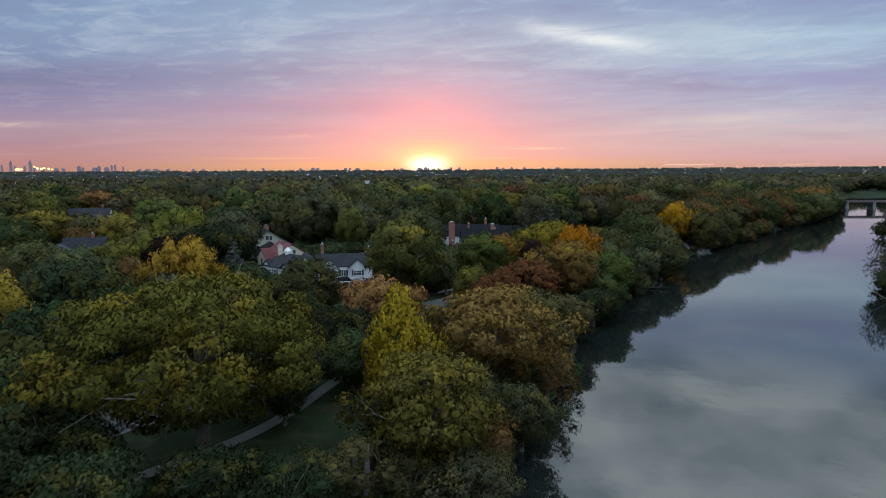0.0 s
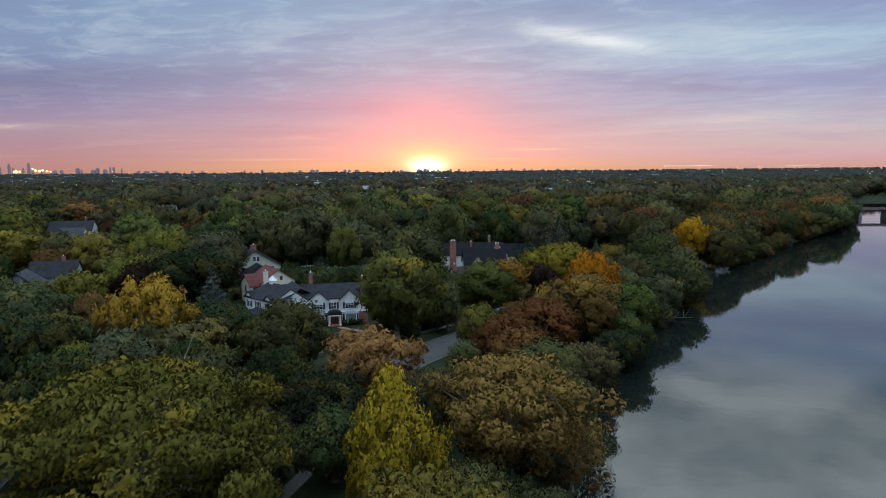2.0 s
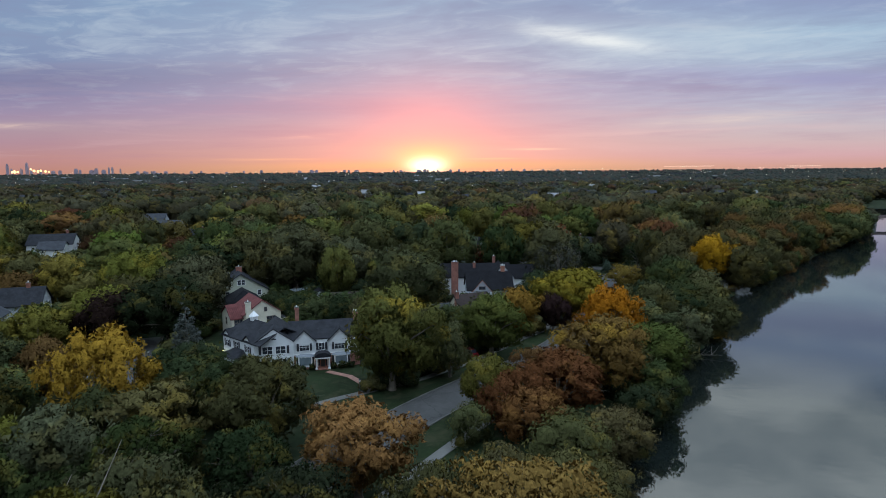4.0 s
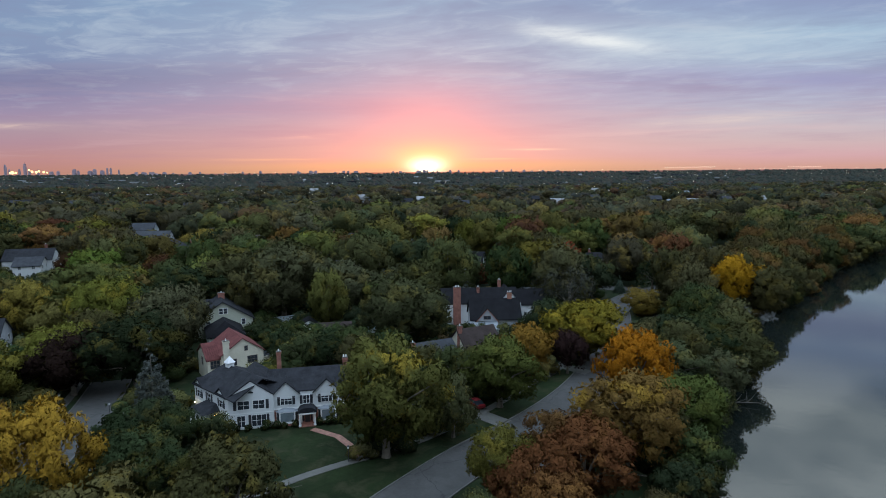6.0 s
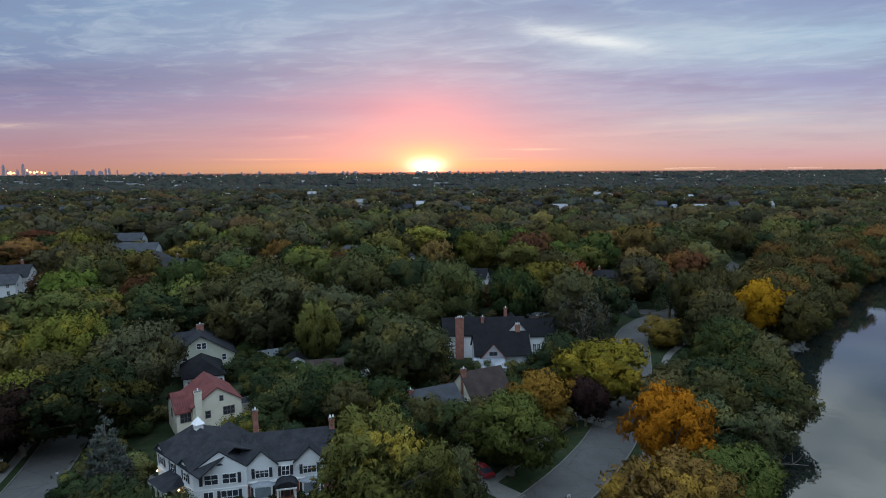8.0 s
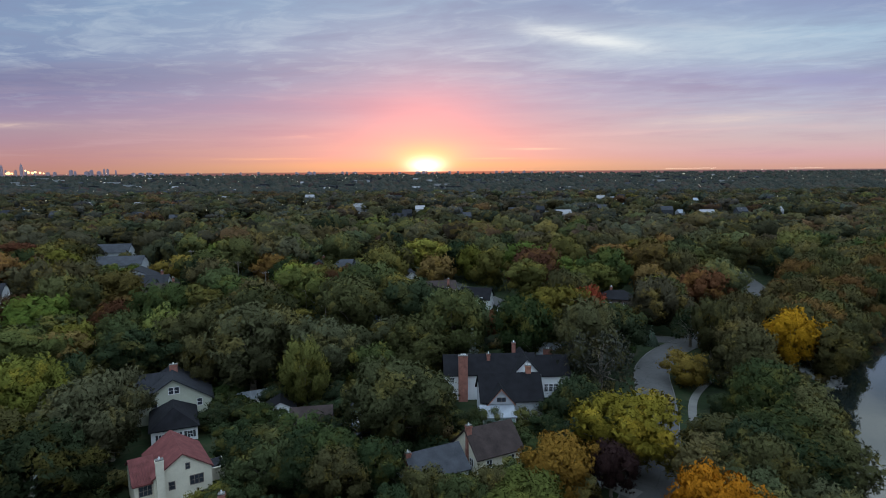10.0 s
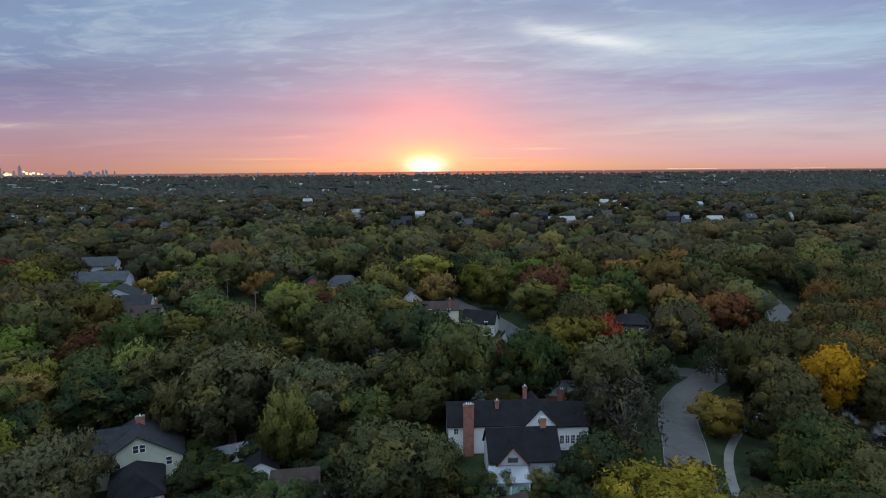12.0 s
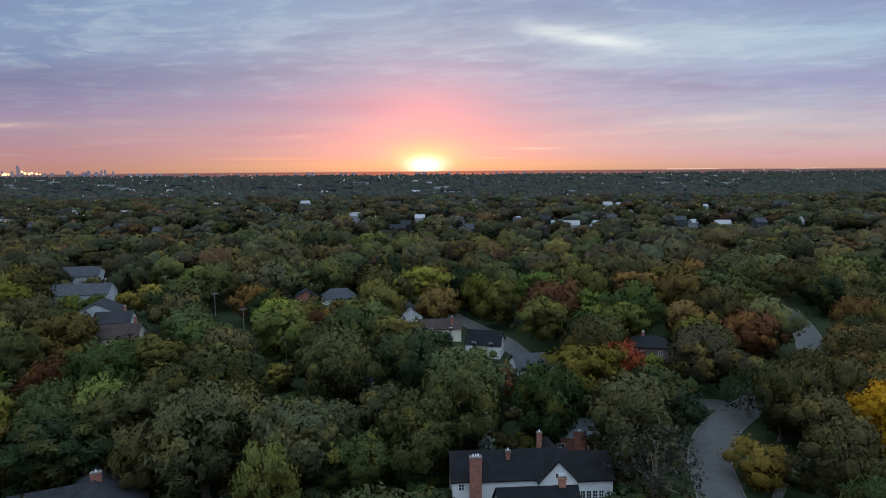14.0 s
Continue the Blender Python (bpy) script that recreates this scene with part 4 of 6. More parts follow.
def wall_gable(house, m, u, z, w, rise, wall_mat, roof_mat, back=3.0, vent=False):
    """A small gable that rises from a wall's eave; m turns the wall's own plan into the house's."""
    part("gable", turned(hull(bmesh.new(), [(u + sx * w / 2 * k, y, z + r) for y in (-0.06, back) for sx, k, r in ((-1, 1, -0.9), (1, 1, -0.9), (-1, 1, 0), (1, 1, 0), (1, 0, rise))]), m), wall_mat, house)
    bm = bmesh.new()
    o = 0.3
    for s in (-1, 1):
        pts = [(u + s * (w / 2 + o), y, z - rise * o / (w / 2)) for y in (-0.35, back)] + [(u, y, z + rise) for y in (-0.35, back)]
        hull(bm, [(p[0], p[1], p[2] + dz) for p in pts for dz in (0.03, 0.2)])
    part("gable_roof", turned(bm, m), roof_mat, house)
    if vent:
        bm = bmesh.new()
        arc = [(u + 0.42 * math.cos(k * math.pi / 8), z + rise * 0.45 + 0.32 * math.sin(k * math.pi / 8)) for k in range(9)]
        hull(bm, [(x, y, zz) for x, zz in arc for y in (-0.10, -0.05)])
        part("vent", turned(bm, m), BLACK, house, "dark half-round louvre vent")


def columns(house, m, places, z0, z1, r=0.16):
    for x, y in places:
        bm = bmesh.new()
        limb(bm, (x, y, z0), (x, y, z1), r, r * 0.85, 10)
        block(bm, x - r * 1.4, x + r * 1.4, y - r * 1.4, y + r * 1.4, z0, z0 + 0.2)
        block(bm, x - r * 1.3, x + r * 1.3, y - r * 1.3, y + r * 1.3, z1 - 0.18, z1)
        part("column", turned(bm, m), TRIM, house, "white square-based column")


def lamp_bulb(house, m, x, y, z, size=0.12):
    bm = bmesh.new()
    bmesh.ops.create_icosphere(bm, subdivisions=2, radius=size)
    bm.transform(Matrix.Translation((x, y, z)))
    part("lamp", turned(bm, m), LAMP_GLOW, house, "glowing warm porch lamp")


def bay_window(house, m, u, v, z, w, h):
    """A three-sided bay with tall panes and a shallow roof."""
    base = [(u - w / 2, v), (u + w / 2, v), (u + w / 2 - 0.5, v - 0.75), (u - w / 2 + 0.5, v - 0.75)]
    bay = part("bay", turned(hull(bmesh.new(), [(x, y, zz) for x, y in base for zz in (z - 0.25, z + h)]), m), TRIM, house, "white three-sided bay")
    part("bay_roof", turned(hull(bmesh.new(), [(u + (x - u) * k, v + (y - v) * k, zz) for x, y in base for k, zz in ((1.12, z + h + 0.02), (0.5, z + h + 0.45))]), m), FLATROOF, bay)
    part("plinth", turned(hull(bmesh.new(), [(u + (x - u) * 0.97, v + (y - v) * 0.95, zz) for x, y in base for zz in (-0.4, z - 0.25)]), m), BRICK, bay, "red brick plinth")
    part("pane", turned(solid(u - w / 2 + 0.68, u + w / 2 - 0.68, v - 0.78, v - 0.74, z + 0.1, z + h - 0.12), m), BRIGHT_GLASS, bay)
    for s in (-1, 1):
        q = [(u + s * (w / 2 - 0.52), v - 0.745), (u + s * (w / 2 - 0.06), v - 0.065)]
        a, b = Vector((*q[0], 0)), Vector((*q[1], 0))
        o = Vector((s * 0.03, -0.02, 0))
        c0, c1 = a.lerp(b, 0.14) + o, a.lerp(b, 0.86) + o
        part("pane", turned(hull(bmesh.new(), [(p.x + o.x * k, p.y + o.y * k, zz) for p in (c0, c1) for k in (-1, 0.4) for zz in (z + 0.1, z + h - 0.12)]), m), GLASS, bay)


def white_house():
    h = thing("white_house", pose(-28.9, 144.6, -0.1, 0, 0, 12), "white two-storey colonial house with black shutters and charcoal shingle roof", "house")
    flat = Matrix.Identity(4)
    # main range, its ground floor faced in brick
    wall_and_roof(h, -1.0, 12.4, 0.55, 9.8, -0.3, 5.6, 2.5, "x", WHITE, SHINGLE, 0.06)
    bm = solid(0.03, 12.45, 0.50, 0.56, -0.3, 2.75)
    part("brick_facing", bm, BRICK, h, "red brick facing of the ground floor")
    block_bm = solid(-0.02, 12.5, 0.42, 0.6, 2.72, 2.95)
    part("string_course", block_bm, TRIM, h)
    for u in (2.0, 8.6):
        wall_gable(h, Matrix.Translation((0, 0.5, 0)), u, 5.45, 4.0, 1.95, WHITE, SHINGLE, 4.2)
        window(h, u, 0.5, 3.55, 0, 1.75, 1.35, (3, 2), True)
        bay_window(h, flat, u + (0.1 if u < 5 else 0.2), 0.5, 0.75, 3.5, 1.75)
    window(h, 5.25, 0.5, 3.55, 0, 1.0, 1.35, (2, 2), True)
    # portico and front door
    part("door", solid(4.95, 5.75, 0.36, 0.5, 0.3, 2.35), BLACK, h, "black panelled front door")
    for s in (-1, 1):
        part("sidelight", solid(5.35 + s * 0.68 - 0.16, 5.35 + s * 0.68 + 0.16, 0.38, 0.5, 0.5, 2.35), GLASS, h)
    for x in (4.3, 6.22):
        part("door_jamb", solid(x, x + 0.18, 0.34, 0.52, 0.2, 2.6), TRIM, h, "white door jamb")
    part("step", block(solid(4.0, 6.7, -1.3, 0.5, -0.3, 0.25), 4.3, 6.4, -1.75, -1.3, -0.3, 0.08), BRICK, h, "red brick steps")
    columns(h, flat, ((4.15, -1.1), (6.55, -1.1)), 0.25, 2.5)
    bm = bmesh.new()
    arch = [(5.35 + 1.55 * math.cos(k * math.pi / 8), 2.5 + 0.95 * math.sin(k * math.pi / 8)) for k in range(9)]
    hull(bm, [(x, y, z) for x, z in arch for y in (-1.45, 0.6)])
    part("portico_roof", bm, SHINGLE, h, "curved dark portico roof")
    part("portico_beam", block(solid(3.95, 6.75, -1.5, -1.25, 2.3, 2.52), 3.95, 4.2, -1.3, 0.5, 2.3, 2.5), TRIM, h)
    lamp_bulb(h, flat, 5.35, -0.5, 2.2, 0.13)
    # gabled centre range
    wall_and_roof(h, -7.1, 0.0, 0.0, 10.5, -0.3, 5.6, 2.5, "y", WHITE, SHINGLE, 0.1)
    bm = bmesh.new()
    hull(bm, [(-3.55 + 0.45 * math.cos(k * math.pi / 8), y, 6.15 + 0.3 * math.sin(k * math.pi / 8)) for k in range(9) for y in (-0.05, 0.02)])
    part("vent", bm, BLACK, h, "dark half-round louvre vent")
    for u in (-4.75, -2.35):
        window(h, u, 0.0, 3.5, 0, 1.75, 1.35, (2, 2))
    for u in (-6.1, -1.0):
        bm = solid(u - 0.23, u + 0.23, -0.06, 0, 3.4, 4.95)
        part("shutter", bm, BLACK, h, "black louvred shutter")
    part("string_course", solid(-7.15, 0.03, -0.06, 0.02, 2.72, 2.85), TRIM, h)
    window(h, -2.4, 0.0, 0.55, 0, 2.2, 1.85, (3, 2), True)
    window(h, -5.2, 0.0, 0.55, 0, 1.2, 1.85, (2, 2))
    chimney(h, 0.6, 9.4, 3.0, 10.1, 0.75, 0.75, BRICK, 1)
    chimney(h, 12.0, 5.0, 3.0, 9.6, 0.8, 0.8, BRICK, 2)
    # wing that turns back along the side street: its own plan runs along its front
    w = Matrix.Translation((-7.1, 0.0, 0)) @ pose(0, 0, 0, 0, 0, -54) @ Matrix.Translation((-11.2, 0, 0))
    sub = bmesh.new()
    L, D, e, r = 11.2, 10.0, 5.6, 2.4
    hull(sub, [(x, y, z) for x in (0, L) for y in (0, D) for z in (-0.3, e)] + [(1.2, D / 2, e + r - 0.1), (L, D / 2, e + r - 0.1)])
    part("wall", turned(sub, w), WHITE, h)
    bm = bmesh.new()
    o = 0.35
    for ye, in ((-o,), (D + o,)):
        pts = [(-o, ye, e - r * o / 5), (L + 2.5, ye, e - r * o / 5), (1.5, D / 2, e + r), (L + 2.5, D / 2, e + r)]
        hull(bm, [(p[0], p[1], p[2] + dz) for p in pts for dz in (0.03, 0.2)])
    hull(bm, [(p[0], p[1], p[2] + dz) for p in ((-o, -o, e - 0.17), (-o, D + o, e - 0.17), (1.5, D / 2, e + r)) for dz in (0.03, 0.2)])
    part("roof", turned(bm, w), SHINGLE, h)
    wall_gable(h, w, 1.5, 5.55, 3.0, 1.2, WHITE, SHINGLE, 3.5)
    wall_gable(h, w, 9.0, 5.55, 3.0, 1.2, WHITE, SHINGLE, 3.5)
    for u in (1.6, 5.0, 9.0):
        q = w @ Vector((u, 0, 3.55))
        window(h, q.x, q.y, q.z, -54, 1.1, 1.35, (2, 2), True)
    part("string_course", turned(solid(0, L, -0.07, 0.01, 2.72, 2.9), w), TRIM, h)
    bm = hull(bmesh.new(), [(x, y, z) for x, y, z in ((3.2, -3.0, 2.75), (8.6, -3.0, 2.75), (3.2, 0, 2.75), (8.6, 0, 2.75), (4.4, 0, 3.75), (7.4, 0, 3.75), (5.0, -1.2, 3.5), (6.8, -1.2, 3.5))])
    part("porch_roof", turned(bm, w), SHINGLE, h, "hipped dark side porch roof")
    part("porch_beam", turned(block(solid(3.4, 8.4, -2.85, -2.65, 2.5, 2.76), 3.4, 3.6, -2.7, 0, 2.5, 2.75), w), TRIM, h)
    columns(h, w, ((3.6, -2.7), (5.4, -2.7), (6.9, -2.7), (8.3, -2.7)), -0.1, 2.55)
    part("porch_floor", turned(solid(3.2, 8.6, -3.0, 0, -0.3, 0.05), w), BRICK, h)
    lamp_bulb(h, w, 8.0, -0.6, 2.1, 0.13)
    lamp_bulb(h, w, 0.5, -0.4, 2.4, 0.12)
    # cupola
    cm = w @ Matrix.Translation((3.2, D / 2, e + r))
    part("cupola", turned(hull(bmesh.new(), [(x, y, z) for x in (-0.55, 0.55) for y in (-0.55, 0.55) for z in (-0.7, 0.75)]), cm), TRIM, h, "white cupola on the ridge")
    part("cupola_roof", turned(hull(bmesh.new(), [(-0.75, -0.75, 0.76), (0.75, -0.75, 0.76), (0.75, 0.75, 0.76), (-0.75, 0.75, 0.76), (0, 0, 1.9)]), cm), TRIM, h)
    KEEP_CLEAR.extend([(-22, 152, 12), (-32, 152, 11), (-40, 152, 9), (-25, 137, 10), (-34, 134, 8), (-16, 138, 6), (-44, 144, 6), (-20.7, 194, 5), (5, 152, 4), (-20, 127, 8), (-29, 126, 6), (-12, 123, 5), (-19, 188, 4), (-60, 146, 6), (-58, 138, 9), (-50, 135, 6), (-56, 128, 7), (-47, 147, 6), (-63, 151, 7), (-52, 122, 5), (-163, 288, 12), (-152, 275, 12), (-138, 253, 11), (-122, 228, 9), (-108, 208, 6)])
    at = pose(-28.9, 144.6, -0.1, 0, 0, 12)
    for u, v, R in ((-6.3, -0.9, 0.8), (-4.1, -0.8, 0.6), (-1.3, -0.8, 0.9), (0.5, -0.6, 0.7), (1.7, -0.9, 0.6), (3.3, -0.6, 0.7), (7.3, -0.5, 0.7), (8.9, -0.9, 0.8), (10.6, -0.6, 0.7)):
        q = at @ Vector((u, v, 0))
        tree(q.x, q.y, R * 1.7, R, "dark green", level="shrub", name="shrub", label="dark rounded foundation shrub beside the house", group="foundation shrubs")
    return h


def red_house():
    h = thing("stucco_house", pose(-44.9, 172.1, -0.2, 0, 0, 33), "cream stucco house with a red tile roof and tall chimney", "house", "neighbourhood houses")
    wall_and_roof(h, -3.2, 5.2, -4.5, 5.5, -0.3, 5.6, 2.9, "y", CREAM, REDTILE, 0.3)
    wall_and_roof(h, -5.8, -2.8, -3.8, 4.5, -0.3, 4.9, 2.4, "x", CREAM, REDTILE, 0.3)
    for k in range(8):
        x = -6.0 + k * 0.42
        bm = hull(bmesh.new(), [(x + dx, y, z + dz) for y, z in ((-4.1, 4.92), (0.3, 7.28)) for dx in (-0.07, 0.07) for dz in (0.1, 0.22)])
        part("tile_rib", bm, REDTILE, h)
    chimney(h, -2.3, -4.8, -0.3, 8.6, 1.1, 0.8, CREAM, 1)
    window(h, 1.7, -4.5, 6.0, 0, 0.55, 0.9, (1, 2), frame_mat=WOOD)
    window(h, 2.9, -4.5, 3.3, 0, 1.9, 1.4, (3, 2), frame_mat=WOOD)
    window(h, -0.7, -4.5, 3.3, 0, 0.8, 1.2, (1, 2), frame_mat=WOOD)
    window(h, 3.6, -4.5, 0.4, 0, 2.2, 1.5, (3, 2), frame_mat=WOOD)
    window(h, -4.3, -3.8, 3.1, 0, 1.7, 1.5, (3, 2), frame_mat=WOOD)
    window(h, -5.8, 0.5, 3.1, 270, 1.0, 1.5, (2, 2), frame_mat=WOOD)
    part("back_porch", block(solid(5.3, 8.6, 1.0, 4.4, -0.3, 2.3), 5.2, 8.8, 0.8, 4.6, 2.32, 2.5), CREAM, h)
    part("porch_roof", solid(5.35, 8.6, 1.0, 4.4, 2.5, 2.58), SHINGLE, h)
    KEEP_CLEAR.extend([(-45, 172, 10), (-41, 161, 7), (-37, 176, 5)])


def beige_house():
    h = thing("gabled_house", pose(-58.5, 205.6, -0.2, 0, 0, 24), "beige gabled house with a dark shingle roof", "house", "neighbourhood houses")
    wall_and_roof(h, -7.6, 7.0, -4.5, 6.5, -0.3, 4.4, 4.7, "y", BEIGE, SHINGLE, 0.5)
    wall_and_roof(h, -12.0, -2, -1.5, 6.5, -0.3, 5.0, 3.7, "x", BEIGE, SHINGLE, 0.4)
    window(h, -0.75, -4.5, 6.1, 0, 0.85, 1.35, (1, 2))
    window(h, 0.35, -4.5, 6.1, 0, 0.85, 1.35, (1, 2))
    window(h, -3.9, -4.5, 3.0, 0, 1.0, 1.4, (1, 2))
    window(h, 0.3, -4.5, 3.0, 0, 1.0, 1.4, (1, 2))
    window(h, 4.6, -4.5, 3.0, 0, 0.9, 1.4, (1, 2))
    part("skylight", turned(solid(-0.4, 0.4, -0.05, 0.05, 0, 0.9), pose(-8.6, 0.3, 6.5, -48, 0, 0)), BRIGHT_GLASS, h)
    chimney(h, 0.0, 2.4, 4.0, 10.3, 1.6, 0.9, BRICK, 1)
    wall_and_roof(h, -4.6, 3.6, -15.5, -4.6, -0.3, 3.1, 2.8, "y", WHITE, BLACKROOF, 0.4, hip=3.4)
    for u in (-2.8, -0.2, 2.2):
        window(h, u, -15.5, 0.9, 0, 0.9, 1.2, (2, 2), True)
    KEEP_CLEAR.extend([(-58, 205, 9.5), (-66, 205, 5), (-54, 194, 8), (-48, 184, 7), (-44, 192, 6)])


def tudor_house():
    """The white house with the tall chimney, and the grey-gabled house before it."""
    h = thing("tudor_house", pose(0.4, 212.0, -0.2, 0, 0, 3), "white house with steep black roofs and a tall brick chimney", "house", "neighbourhood houses")
    wall_and_roof(h, -1.5, 19.0, 0, 8.5, -0.3, 6.0, 3.3, "x", WHITE, BLACKROOF, 0.35)
    wall_and_roof(h, 13.3, 19.8, -1.2, 8.5, -0.3, 6.0, 3.5, "y", WHITE, BLACKROOF, 0.35)
    wall_and_roof(h, 18.5, 26.5, 0.2, 7.5, -0.3, 5.4, 3.4, "x", WHITE, BLACKROOF, 0.35)
    window(h, 16.5, -1.2, 6.6, 0, 0.9, 0.8, (2, 2))
    for u in (21.2, 22.3, 23.4, 24.5):
        window(h, u, 0.2, 1.6, 0, 0.75, 1.7, (2, 3))
    window(h, 0.0, 0, 4.3, 0, 0.8, 1.1, (2, 2))
    chimney(h, 2.4, -0.6, -0.3, 10.6, 2.0, 1.1, BRICK, 3)
    chimney(h, 8.5, 3.0, 6.0, 9.8, 0.75, 0.75, BRICK, 1)
    chimney(h, 15.0, 7.5, 6.0, 11.0, 0.8, 0.8, BRICK, 1)
    g = thing("gabled_house", pose(7.2, 199.8, -0.2, 0, 0, 3), "grey house with a steep black roof and brown-trimmed front gable", "house", "neighbourhood houses")
    wall_and_roof(g, -1.0, 11.5, 0, 9.0, -0.3, 4.6, 4.2, "x", GREYWALL, BLACKROOF, 0.4)
    part("front_gable", hull(bmesh.new(), [(x, y, z) for y in (-0.7, 4.5) for x, z in ((0.2, 4.2), (5.6, 4.2), (2.9, 7.3))]), GREYWALL, g)
    bm = bmesh.new()
    for s in (-1, 1):
        pts = [(2.9 + s * 3.0, y, 3.95) for y in (-1.0, 4.5)] + [(2.9, y, 7.4) for y in (-1.0, 4.5)]
        hull(bm, [(p[0], p[1], p[2] + dz) for p in pts for dz in (0.02, 0.2)])
    part("gable_roof", bm, BLACKROOF, g)
    bm = bmesh.new()
    for s in (-1, 1):
        pts = [(2.9 + s * 2.95, y, 4.0) for y in (-1.05, -0.9)] + [(2.9, y, 7.4) for y in (-1.05, -0.9)]
        hull(bm, [(p[0], p[1], p[2] + dz) for p in pts for dz in (-0.22, 0.0)])
    part("bargeboard", bm, TERRACOTTA, g, "reddish brown bargeboards")
    window(g, 2.9, -0.72, 4.7, 0, 1.7, 0.8, (2, 1), frame_mat=WOOD)
    window(g, 11.52, 4.5, 1.0, 90, 1.0, 1.4, (2, 2))
    window(g, 11.52, 4.5, 4.6, 90, 1.0, 1.4, (2, 2))
    chimney(g, 9.3, 4.6, 6.0, 10.4, 1.1, 0.8, TERRACOTTA, 3)
    p = hull(bmesh.new(), [(x, y, z + dz) for x in (-1.6, 5.4) for y, z in ((-5.2, 3.0), (-0.7, 3.9)) for dz in (0, 0.2)])
    part("porch_roof", p, FLATROOF, g, "pale weathered metal porch roof")
    for x in (-1.3, 1.9, 5.1):
        part("porch_post", solid(x - 0.12, x + 0.12, -5.0, -4.76, -0.3, 3.05), TRIM, g)
    part("porch_screen", solid(-1.2, 5.0, -4.9, -4.85, 0.9, 3.0), TEAL, g, "pale teal porch screen")
    part("porch_floor", solid(-1.6, 5.4, -5.1, 0, -0.3, 0.4), WOOD, g)
    KEEP_CLEAR.extend([(3, 215, 8), (13, 216, 9), (23, 216, 7), (12, 203, 9), (9, 193, 6), (1, 205, 4), (20, 205, 4), (16, 190, 7), (17, 197, 6), (12, 183, 5), (46, 190, 4), (50, 200, 4.5), (53, 208, 4.5), (58, 217, 4.5), (66, 226, 4), (48, 196, 4), (83, 222, 7), (79, 213, 6), (74, 204, 4)])


def brick_flat_house():
    h = thing("brick_house", pose(23.2, 236.5, -0.2, 0, 0, -2), "red brick house with a flat pale roof", "house", "neighbourhood houses")
    part("wall", solid(-6.2, 6.2, -4.2, 5.5, -0.3, 4.4), BRICK, h)
    part("roof", block(solid(-6.6, 6.6, -4.6, 5.9, 4.42, 4.6), -6.2, 6.2, -4.2, 5.5, 4.6, 4.66), FLATROOF, h, "flat pale membrane roof")
    chimney(h, 2.0, -4.4, -0.3, 5.9, 2.2, 0.9, BRICK, 2)
    window(h, -1.6, -4.2, 1.8, 0, 1.5, 1.3, (2, 2))
    window(h, 4.7, -4.2, 1.8, 0, 1.3, 1.3, (2, 2))
    KEEP_CLEAR.extend([(24.5, 236, 8), (25, 227, 4)])


white_house()
red_house()
beige_house()
tudor_house()
brick_flat_house()
simple_house(6.2, 183, 28, 9, 8, 3.0, 3.6, "x", CREAM, BROWNROOF, "cream house with a brown shingle roof", (-4.3, -0.6, 7.6))
simple_house(-3.6, 177, 28, 9.5, 8, 2.3, 2.8, "x", GREYWALL, GREYROOF, "grey house with a grey shingle roof", (-4.6, -0.4, 5.6))
simple_house(60, 294, -12, 10, 10, 6.2, 2.2, "x", DARKBRICK, BLACKROOF, "dark brick house with white window frames", (-2, 0, 9.6), hip=3.0)
simple_house(-46, 368, 12, 14, 10, 6.0, 3.4, "x", WHITE, GREYROOF, "white house with a hipped grey shingle roof", hip=4.0)
simple_house(-60, 371, 8, 9, 9, 6.0, 2.8, "y", BRICK, SHINGLE, "red brick house with a dark roof", (2, 2, 10.4))
simple_house(-3.5, 323, 5, 14, 9, 4.6, 2.4, "x", CREAM, BROWNROOF, "tan brick house with a low brown roof and white chimney", (4, -3, 8.4))
simple_house(-15, 340, 8, 9, 9, 5.0, 3.8, "y", WHITE, SHINGLE, "white half-timbered house with dark roof")
simple_house(11, 304, 74, 8, 11, 4.4, 3.4, "y", WHITE, BLACKROOF, "white house with a black gambrel roof")
simple_house(22, 284, 10, 9, 9, 3.2, 3.0, "x", GREYWALL, GREYROOF, "low grey house with a shingle roof")
simple_house(-23.3, 277, 6, 7, 8, 4.4, 3.0, "y", material("slate_blue_siding", (0.10, 0.13, 0.19), 0.8, 0.1, 0.5), SHINGLE, "blue garage with a white-trimmed gable")
simple_house(-160, 380, 10, 24, 14, 6.5, 3.6, "x", GREYWALL, GREYROOF, "large grey house with a broad grey roof")
simple_house(-134, 346, 12, 15, 11, 6.0, 3.6, "y", GREYWALL, SHINGLE, "grey house with dark cross gables")
simple_house(-120, 330, 12, 12, 10, 6.0, 3.0, "x", WHITE, SHINGLE, "white house with a dark shingle roof", (3, 2, 10.5))
simple_house(-110, 312, 12, 15, 11, 5.6, 3.2, "x", CREAM, BROWNROOF, "tan house with a brown shingle roof", (5, 3, 10.4))
simple_house(-172, 303, 14, 18, 11, 6.5, 4.0, "x", WHITE, SHINGLE, "white house with dark roofs and a brick chimney", (5, 2, 12.0))
simple_house(-168, 296, 14, 10, 9, 5.0, 3.0, "x", WHITE, GREYROOF, "white house with a grey roof")
simple_house(-106, 183, 18, 11, 9, 5.4, 3.6, "x", GREYWALL, SHINGLE, "blue-grey house with dark gabled roof", (2, 0, 10.2))
simple_house(-106, 169, 18, 9, 8, 5.0, 3.4, "y", GREYWALL, GREYROOF, "blue-grey house with a grey gable")
simple_house(-186, 424, 8, 20, 11, 7.0, 4.0, "x", GREYWALL, GREYROOF, "grey house with a broad grey roof")
simple_house(112, 526, -8, 14, 11, 6.0, 4.5, "y", WHITE, SHINGLE, "white gabled house with a dark roof")
